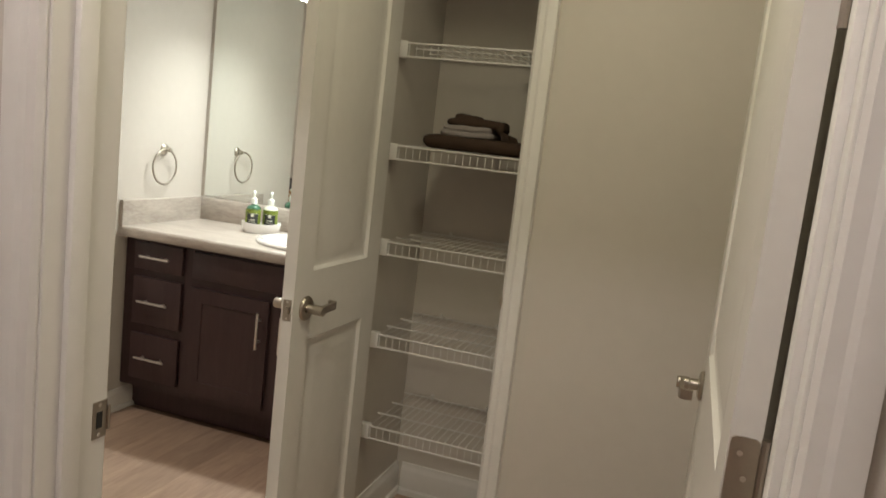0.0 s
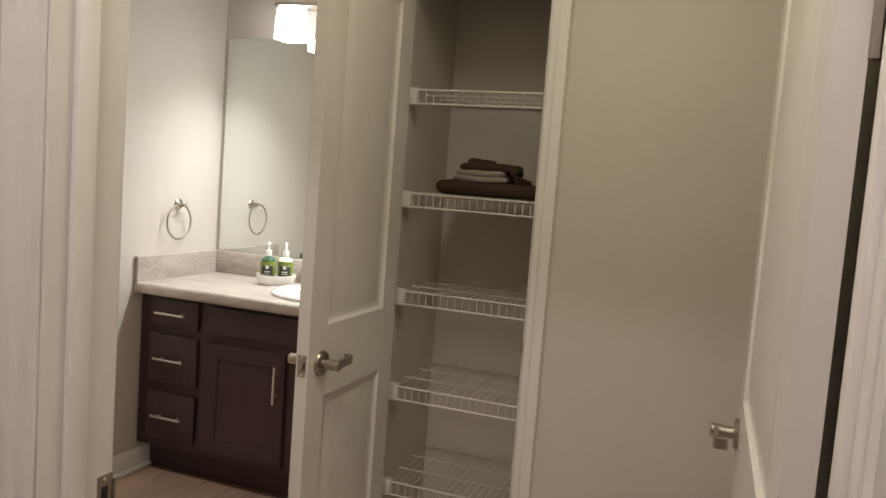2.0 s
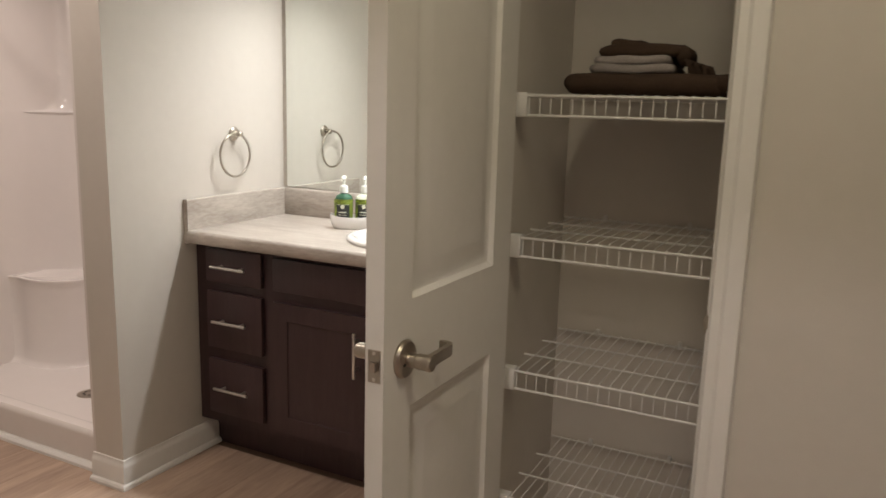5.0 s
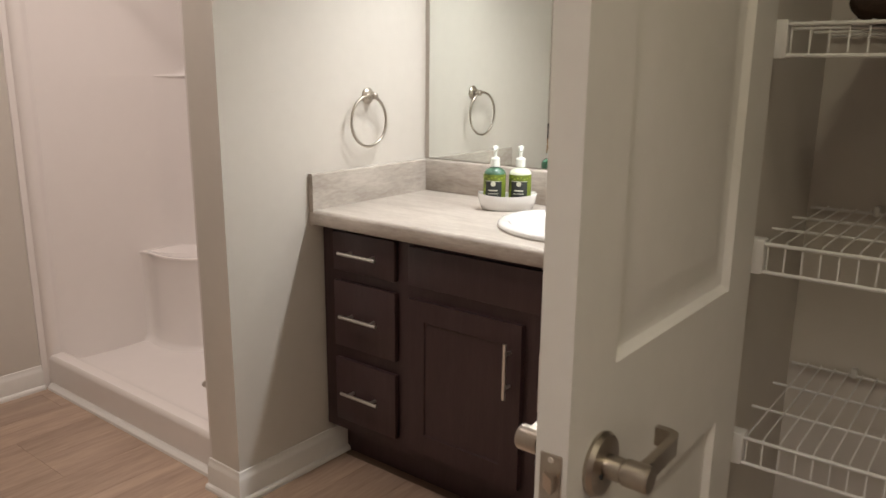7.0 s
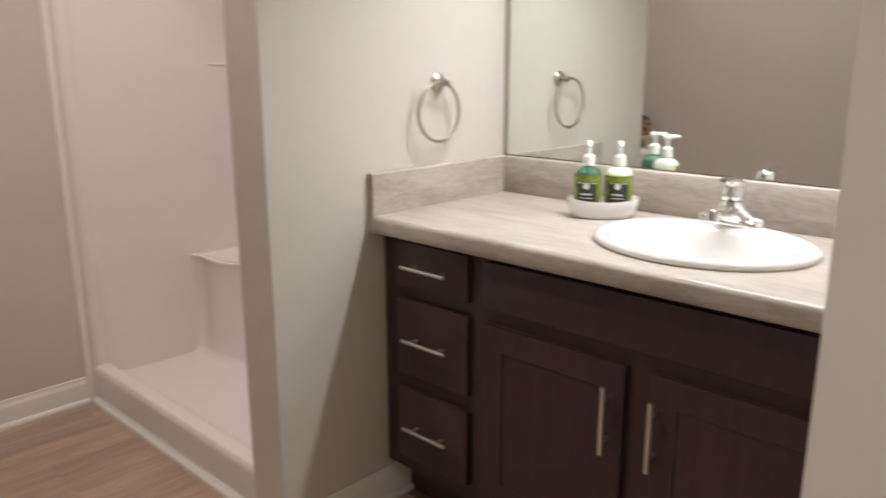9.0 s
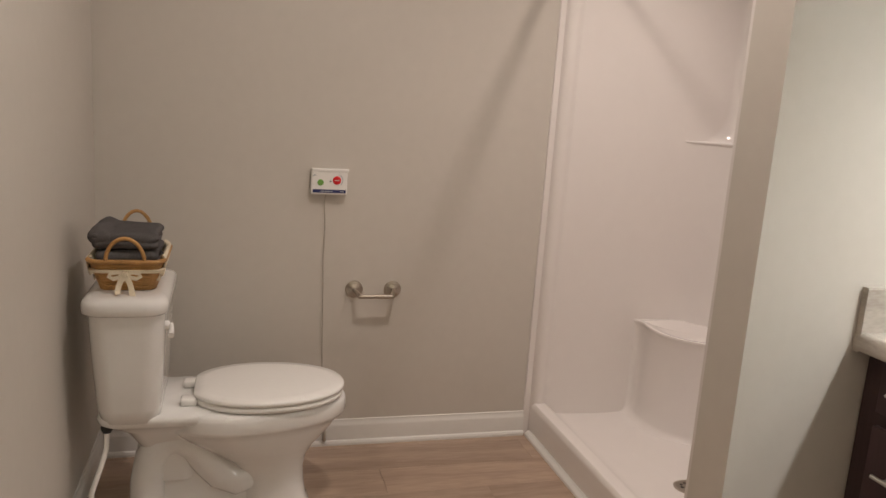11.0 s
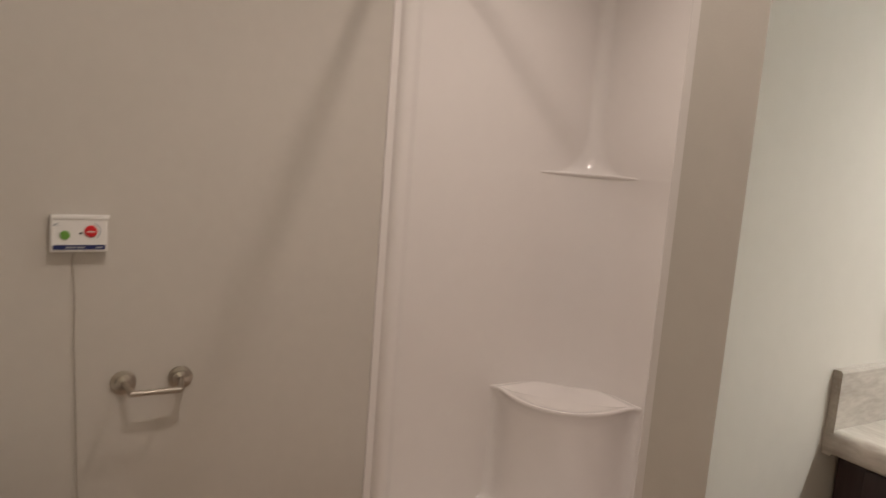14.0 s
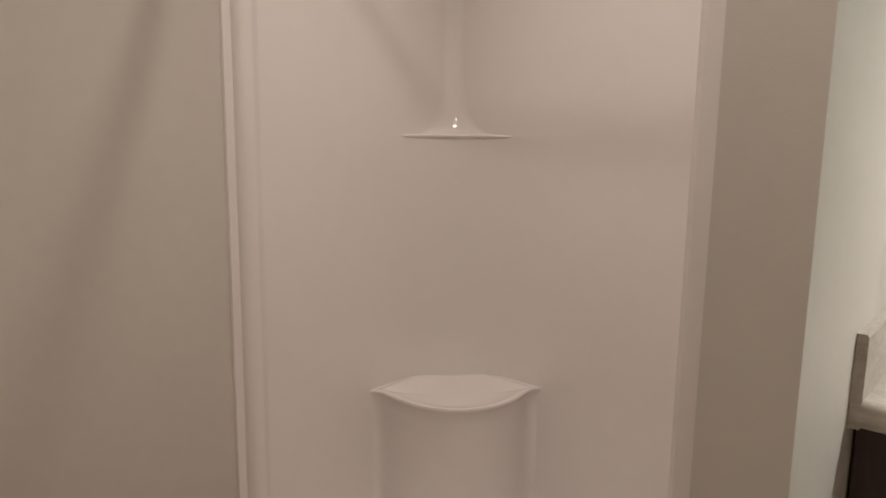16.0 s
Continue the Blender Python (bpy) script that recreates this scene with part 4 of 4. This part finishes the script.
ring_faces(bm, [rounded_rect(TX - w, TX + w, y0, y1, z, 0.05, 6) for w, y0, y1, z in ((0.080, 1.22, 1.36, 0.14), (0.085, 1.20, 1.37, 0.24), (0.110, 1.15, 1.38, 0.315), (0.150, 1.10, 1.40, 0.350), (0.170, 1.085, 1.405, 0.366), (0.172, 1.08, 1.405, 0.384), (0.166, 1.086, 1.40, 0.391))])
part("deck", bm, PORCELAIN, toilet, smooth=70)
for s in (-1, 1):
    path = [(1.560, 0.150), (1.530, 0.126), (1.485, 0.114), (1.435, 0.140), (1.392, 0.192), (1.352, 0.245), (1.305, 0.272), (1.258, 0.260), (1.228, 0.212), (1.215, 0.140), (1.212, 0.07), (1.212, 0.003)]
    part("trapway", T([(TX + s * dx, y, z) for dx, (y, z) in zip([0.030, 0.040, 0.046] + [0.048] * 9, path)], [0.040, 0.048, 0.051, 0.052] + [0.054] * 8, 20), PORCELAIN, toilet, smooth=80)
    part("bolt_cap", L((TX + s * 0.125, 1.34, 0.0), (0, 0, 1), ((0, 0.016), (0.012, 0.015), (0.02, 0.008), (0.021, 0)), 14), PLASTIC, toilet)
part("tank", ring_faces(bmesh.new(), [rounded_rect(TX - w, TX + w, 1.062 + e, 1.280 - e * 0.75, z, 0.055, 7) for w, e, z in ((0.150, 0.045, 0.368), (0.176, 0.030, 0.376), (0.188, 0.022, 0.42), (0.202, 0.010, 0.60), (0.207, 0.006, 0.713))]), PORCELAIN, toilet, smooth=70)
lid = part("tank_lid", ring_faces(bmesh.new(), [rounded_rect(TX - w, TX + w, 1.052 + e, 1.286 - e, z, 0.06, 7) for w, e, z in ((0.213, 0.004, 0.7135), (0.220, 0.0, 0.720), (0.220, 0.0, 0.742), (0.216, 0.003, 0.753), (0.205, 0.012, 0.762), (0.185, 0.03, 0.7665))]), PORCELAIN, toilet, smooth=70)
bm = L((TX + 0.150, 1.274, 0.672), (0, 1, 0), ((0, 0.013), (0.010, 0.013), (0.013, 0.010), (0.013, 0)), 16)
tube(bm, [(TX + 0.150, 1.291, 0.672), (TX + 0.185, 1.295, 0.668), (TX + 0.215, 1.295, 0.660)], [0.007, 0.007, 0.009], 10)
part("flush_lever", bm, PLASTIC, toilet, smooth=60)


def seat_ring(w, f, b, z):
    pts = egg(TX, 1.56, w, f, b, z - 0.014, 60, 0.94)
    return [(x, max(y, 1.56 - b * 0.93), zz) for x, y, zz in pts]


part("seat", ring_faces(bmesh.new(), [seat_ring(w, f, b, z) for w, f, b, z in ((0.172, 0.25, 0.215, 0.404), (0.181, 0.262, 0.222, 0.408), (0.183, 0.264, 0.223, 0.418), (0.178, 0.258, 0.22, 0.424))]), PLASTIC, toilet, smooth=60)
part("lid", ring_faces(bmesh.new(), [seat_ring(w, f, b, z) for w, f, b, z in ((0.176, 0.256, 0.22, 0.4255), (0.183, 0.265, 0.225, 0.429), (0.185, 0.267, 0.226, 0.438), (0.180, 0.262, 0.222, 0.444), (0.150, 0.225, 0.19, 0.4475), (0.06, 0.09, 0.08, 0.449))]), PLASTIC, toilet, smooth=60)
for s in (-1, 1):
    part("seat_hinge", B(TX + s * 0.075 - 0.022, TX + s * 0.075 + 0.022, 1.312, 1.362, 0.3905, 0.416, bevel=0.008, seg=3), PLASTIC, toilet, smooth=60)
supply = thing("water_supply", (TX + 0.05, 1.02, 0.13), "braided supply hose and chrome stop valve under the tank", "water supply")
part("nut", L((TX + 0.140, 1.11, 0.370), (0, 0, -1), ((0, 0.017), (0.022, 0.017), (0.024, 0.012), (0.03, 0.012)), 12), BLACK, supply)
part("hose", T([(TX + 0.140, 1.11, 0.344), (TX + 0.146, 1.108, 0.29), (TX + 0.163, 1.095, 0.24), (TX + 0.172, 1.075, 0.18), (TX + 0.172, 1.068, 0.145)], 0.0075, 10), PLASTIC, supply, smooth=60)
bm = L((TX + 0.172, 1.001, 0.12), (0, 1, 0), ((0, 0.03), (0.004, 0.028), (0.006, 0.012), (0.05, 0.012), (0.052, 0.016), (0.085, 0.016), (0.087, 0.008), (0.087, 0)), 18)
tube(bm, [(TX + 0.172, 1.068, 0.12), (TX + 0.172, 1.068, 0.15)], 0.011, 10)
part("stop_valve", bm, CHROME, supply, smooth=50)
part("valve_knob", L((TX + 0.172, 1.087, 0.12), (0, 1, 0), ((0, 0.012), (0.004, 0.022), (0.014, 0.022), (0.018, 0.014), (0.018, 0)), 10), CHROME, supply)

# basket on the tank
BX, BY, BZ = -3.375, 1.168, 0.767
basket = thing("wicker_basket", (BX, BY, BZ), "small woven wicker basket with cream liner and bow", "basket")
rows = 11
for k in range(rows):
    f = k / (rows - 1)
    hx, hy = 0.100 + 0.030 * f, 0.074 + 0.024 * f
    z = BZ + 0.005 + 0.080 * f
    pts = []
    for i in range(72):
        p = rounded_rect(-1, 1, -1, 1, 0, 0.3, 17)[i]
        wob = 1 + 0.022 * math.sin(i * math.pi + k * math.pi)
        pts.append((BX + p[0] * hx * wob, BY + p[1] * hy * wob, z))
    part("weave", T(pts, 0.0046, 6, True), WICKER, basket, smooth=60)
part("base", ring_faces(bmesh.new(), [rounded_rect(BX - 0.1, BX + 0.1, BY - 0.074, BY + 0.074, z, 0.03) for z in (BZ + 0.0005, BZ + 0.006)]), WICKER, basket)
rim_pts = [(BX + p[0] * 0.136, BY + p[1] * 0.103, BZ + 0.091) for p in rounded_rect(-1, 1, -1, 1, 0, 0.3, 10)]
part("rim", T(rim_pts, 0.007, 8, True), WICKER, basket, smooth=60)
for s, rise in ((-1, 0.108), (1, 0.072)):
    part("handle", T([(BX + s * (0.136 + 0.004 * math.sin(a)), BY + 0.052 * math.cos(a), BZ + 0.088 + rise * math.sin(a)) for a in [k * math.pi / 14 for k in range(15)]], 0.0056, 8), WICKER, basket, "arched wicker handle", smooth=60)
rings = []
for g, z in ((1.06, 0.074), (1.09, 0.084), (1.075, 0.098), (1.02, 0.104), (0.95, 0.100), (0.93, 0.06)):
    rings.append([(BX + p[0] * 0.130 * (0.78 if p[0] > 0.8 else g) * (1 + 0.012 * math.sin(i * 0.9)), BY + p[1] * 0.098 * g * (1 + 0.012 * math.cos(i * 0.8)), BZ + z + 0.004 * math.sin(i * 0.55) - (0.03 if p[0] > 0.8 else 0)) for i, p in enumerate(rounded_rect(-1, 1, -1, 1, 0, 0.3, 16))])
liner = part("liner", ring_faces(bmesh.new(), rings, cap0=False, cap1=False), LINEN, basket, "cream fabric liner folded over the rim", smooth=60)
sol = liner.modifiers.new("thick", "SOLIDIFY")
sol.thickness = 0.002
# the near end keeps its wicker open, the ribbon runs round below it
rib = [rounded_rect(BX - 0.1335 - o, BX + 0.1335 + o, BY - 0.101 - o, BY + 0.101 + o, BZ + z, 0.03, 8) for o, z in ((-0.003, 0.058), (0.0, 0.058), (0.002, 0.066), (-0.001, 0.067))]
part("ribbon", ring_faces(bmesh.new(), rib), LINEN, basket, "cream ribbon", smooth=40)
bx = BX + 0.139


def ribbon_loop(points, w):
    """A flat band, w wide along z-ish, following points in the plane of the basket's end."""
    bm = bmesh.new()
    rings = []
    for i, (y, z, x) in enumerate(points):
        a, b = points[max(i - 1, 0)], points[min(i + 1, len(points) - 1)]
        d = Vector((0, b[0] - a[0], b[1] - a[1])).normalized()
        n = Vector((0, -d.z, d.y))
        p = Vector((bx + x, BY + y, BZ + z))
        rings.append([p + n * w, p + n * w + Vector((0.0018, 0, 0)), p - n * w + Vector((0.0018, 0, 0)), p - n * w])
    return ring_faces(bm, rings)


bow = part("bow", L((bx - 0.002, BY, BZ + 0.056), (1, 0, 0), ((0, 0.007), (0.008, 0.010), (0.014, 0.008), (0.015, 0)), 12), LINEN, basket, "cream ribbon bow", smooth=60)
for s in (-1, 1):
    part("loop", ribbon_loop([(0, 0.056, 0.004), (s * 0.018, 0.064, 0.006), (s * 0.036, 0.062, 0.008), (s * 0.042, 0.052, 0.008), (s * 0.030, 0.045, 0.007), (0, 0.053, 0.005)], 0.006), LINEN, bow, smooth=60)
    part("tail", ribbon_loop([(0, 0.054, 0.006), (s * 0.012, 0.036, 0.009), (s * 0.018, 0.016, 0.012), (s * 0.020 + 0.004, -0.006 + (0.012 if s < 0 else 0), 0.030)], 0.0075), LINEN, bow, smooth=60)
for (x0, x1, y0, y1, z0, z1, sd) in ((-0.112, 0.112, -0.085, 0.085, 0.045, 0.118, 11), (-0.105, 0.110, -0.094, 0.084, 0.120, 0.168, 12)):
    bm = bmesh.new()
    h = (z1 - z0) / 2
    towel_slab(bm, BX + x0, BX + x1, BY + y0, BY + y1, BZ + z0, BZ + z0 + h + 0.003, sd, 0.006)
    towel_slab(bm, BX + x0, BX + x1, BY + y0, BY + y1, BZ + z0 + h - 0.002, BZ + z1, sd + 5, 0.007)
    if sd == 12:
        towel_slab(bm, BX + x0, BX + x1, BY + y0 - 0.006, BY + y0 + 0.062, BZ + z0 + 0.004, BZ + z1 + 0.018, sd + 9, 0.007)
    single("hand_towel", bm, SLATE_TOWEL, "charcoal grey folded hand towel in the wicker basket", "towel", (BX, BY, BZ + z0), smooth=70, group="basket towels")

# ---- emergency call box, cord, paper holder ----
CY0, CY1, CZ0, CZ1 = 1.733, 1.866, 1.000, 1.094
call = thing("call_box", (WX, 1.80, 1.045), "white emergency call box with red and green buttons", "call box")
case = part("case", B(WX + 0.0005, WX + 0.030, CY0, CY1, CZ0, CZ1, bevel=0.004, seg=3), PLASTIC, call)
FXC = WX + 0.0298
part("lid_edge", B(FXC - 0.012, FXC + 0.003, CY0 + 0.002, CY1 + 0.004, CZ1 - 0.010, CZ1 + 0.002, bevel=0.002), PLASTIC, call)
part("face_plate", B(FXC, FXC + 0.0015, CY0 + 0.006, CY1 - 0.006, CZ0 + 0.007, CZ1 - 0.014), PLASTIC, call)
part("stripe", B(FXC + 0.0012, FXC + 0.0022, CY0 + 0.006, CY1 - 0.006, CZ0 + 0.007, CZ0 + 0.019), NAVY, call, "navy blue printed stripe")
for y0, y1 in ((1.768, 1.812), (1.838, 1.853)):
    part("print_bar", B(FXC + 0.002, FXC + 0.0028, y0, y1, CZ0 + 0.011, CZ0 + 0.0145), GREY_PRINT, call)
part("call_button", L((FXC + 0.001, 1.826, 1.054), (1, 0, 0), ((0, 0.0152), (0.004, 0.0152), (0.007, 0.012), (0.0075, 0)), 28), RED, call, "round red call button")
part("print_bar", B(FXC + 0.0082, FXC + 0.0088, 1.817, 1.835, 1.0525, 1.0555), LABEL_PRINT, call)
part("reset_button", L((FXC + 0.001, 1.7665, 1.0445), (1, 0, 0), ((0, 0.0115), (0.003, 0.0115), (0.0035, 0.009), (0.0035, 0)), 24), GREEN, call, "round green button")
part("indicator", L((FXC + 0.001, 1.803, 1.049), (1, 0, 0), ((0, 0.003), (0.002, 0.003), (0.002, 0)), 12), BLACK, call)
bm = T([(FXC + 0.0016, 1.826 + 0.022 * math.cos(a), 1.054 + 0.022 * math.sin(a)) for a in [radians(-50 + 12 * k) for k in range(11)]], 0.0014, 5)
part("swirl_print", bm, GREY_PRINT, call)
part("logo_mark", ring_faces(bmesh.new(), [[(x, 1.745 + 0.008 * u, 1.070 + 0.006 * v) for u, v in ((-1, -0.6), (-0.4, 0.5), (1, 1), (0.2, 0.1), (1.4, -0.4), (0, -0.2))] for x in (FXC + 0.001, FXC + 0.002)]), GREY_PRINT, call, smooth=None)
cord_pts = [(WX + 0.012, 1.790, 1.001), (WX + 0.008, 1.786, 0.97), (WX + 0.006, 1.792, 0.88), (WX + 0.005, 1.790, 0.76), (WX + 0.005, 1.794, 0.60), (WX + 0.006, 1.798, 0.42), (WX + 0.007, 1.802, 0.24), (WX + 0.018, 1.812, 0.11), (WX + 0.030, 1.816, 0.07)]
part("pull_cord", T(cord_pts, 0.0017, 6), CORD, call, "thin grey pull cord", smooth=60)
part("cord_end", L((WX + 0.031, 1.816, 0.072), (0, 0, -1), ((0, 0.004), (0.006, 0.0075), (0.045, 0.0075), (0.05, 0.004), (0.05, 0)), 12), CORD, call)
paper = thing("paper_holder", (WX, 1.985, 0.64), "satin nickel toilet paper holder without a roll", "paper holder")
for y in (1.912, 2.062):
    part("rosette", L((WX, y, 0.634), (1, 0, 0), ((0, 0.033), (0.004, 0.034), (0.007, 0.032), (0.010, 0.022), (0.013, 0.021), (0.017, 0.012), (0.019, 0.009), (0.019, 0)), 28), NICKEL, paper)
    s = 1 if y < 2 else -1
    part("post", T([(WX + 0.015, y, 0.634), (WX + 0.035, y + s * 0.003, 0.632), (WX + 0.055, y + s * 0.010, 0.626), (WX + 0.068, y + s * 0.015, 0.621)], [0.009, 0.008, 0.009, 0.0105], 14), NICKEL, paper, smooth=60)
part("spindle", T([(WX + 0.068, 1.921, 0.621), (WX + 0.068, 1.99, 0.621), (WX + 0.068, 1.9905, 0.621), (WX + 0.068, 2.053, 0.621)], [0.0075, 0.0075, 0.0088, 0.0088], 16), NICKEL, paper, smooth=40)

# ---- ceiling lights ----
GLOW = glowing("lit_lens", (1.0, 0.88, 0.76), 16.0)
# all out of view; the third is only added to go with the entry fill
for name, x, y, r in (("ceiling_light", BATH_X, BATH_Y, 0.14), ("ceiling_light", -3.10, 2.90, 0.08), ("ceiling_light", -0.40, 1.46, 0.14), ("ceiling_light", -0.51, 0.12, 0.18)):
    cl = thing(name, (x, y, CEIL), "unseen round flush ceiling light with a lit white lens", "ceiling light")
    part("trim_ring", L((x, y, CEIL - 0.001), (0, 0, -1), ((0, r), (0.012, r), (0.016, r - 0.01), (0.012, r - 0.02), (0.010, r - 0.02)), 32), TRIM, cl)
    part("lens", L((x, y, CEIL - 0.008), (0, 0, -1), ((0, r - 0.021), (0.006, r - 0.025), (0.009, r - 0.05), (0.010, 0)), 32), GLOW, cl)

# ---- floor planks ----
plank_meshes = {}


def plank(x, y, w, ln):
    key = (round(w, 4), round(ln, 4))
    if key not in plank_meshes:
        bm = box(bmesh.new(), 0.0003, w - 0.0003, 0.0003, ln - 0.0003, -0.004, 0.0, bevel=0.0005, seg=1)
        plank_meshes[key] = mesh_of("plank", bm, FLOOR, None)
    p = new("plank", plank_meshes[key])
    p.parent = floor
    p.location = (x, y, 0)


PW, PL = 0.178, 1.22
rng = random.Random(4)
for i in range(int((1.42 + 3.92) / PW) + 1):
    x = -3.92 + i * PW
    w = min(PW, 1.42 - x)
    lo, hi = (0.88, 3.06) if x < -1.78 else (-1.9, 3.06)
    y = lo - rng.choice((0.1, 0.4, 0.7, 0.95))
    while y < hi and w > 0.02:
        y0, y1 = max(y, lo), min(y + PL, hi)
        if y1 - y0 > 0.03:
            plank(x, y0, w, y1 - y0)
        y += PL
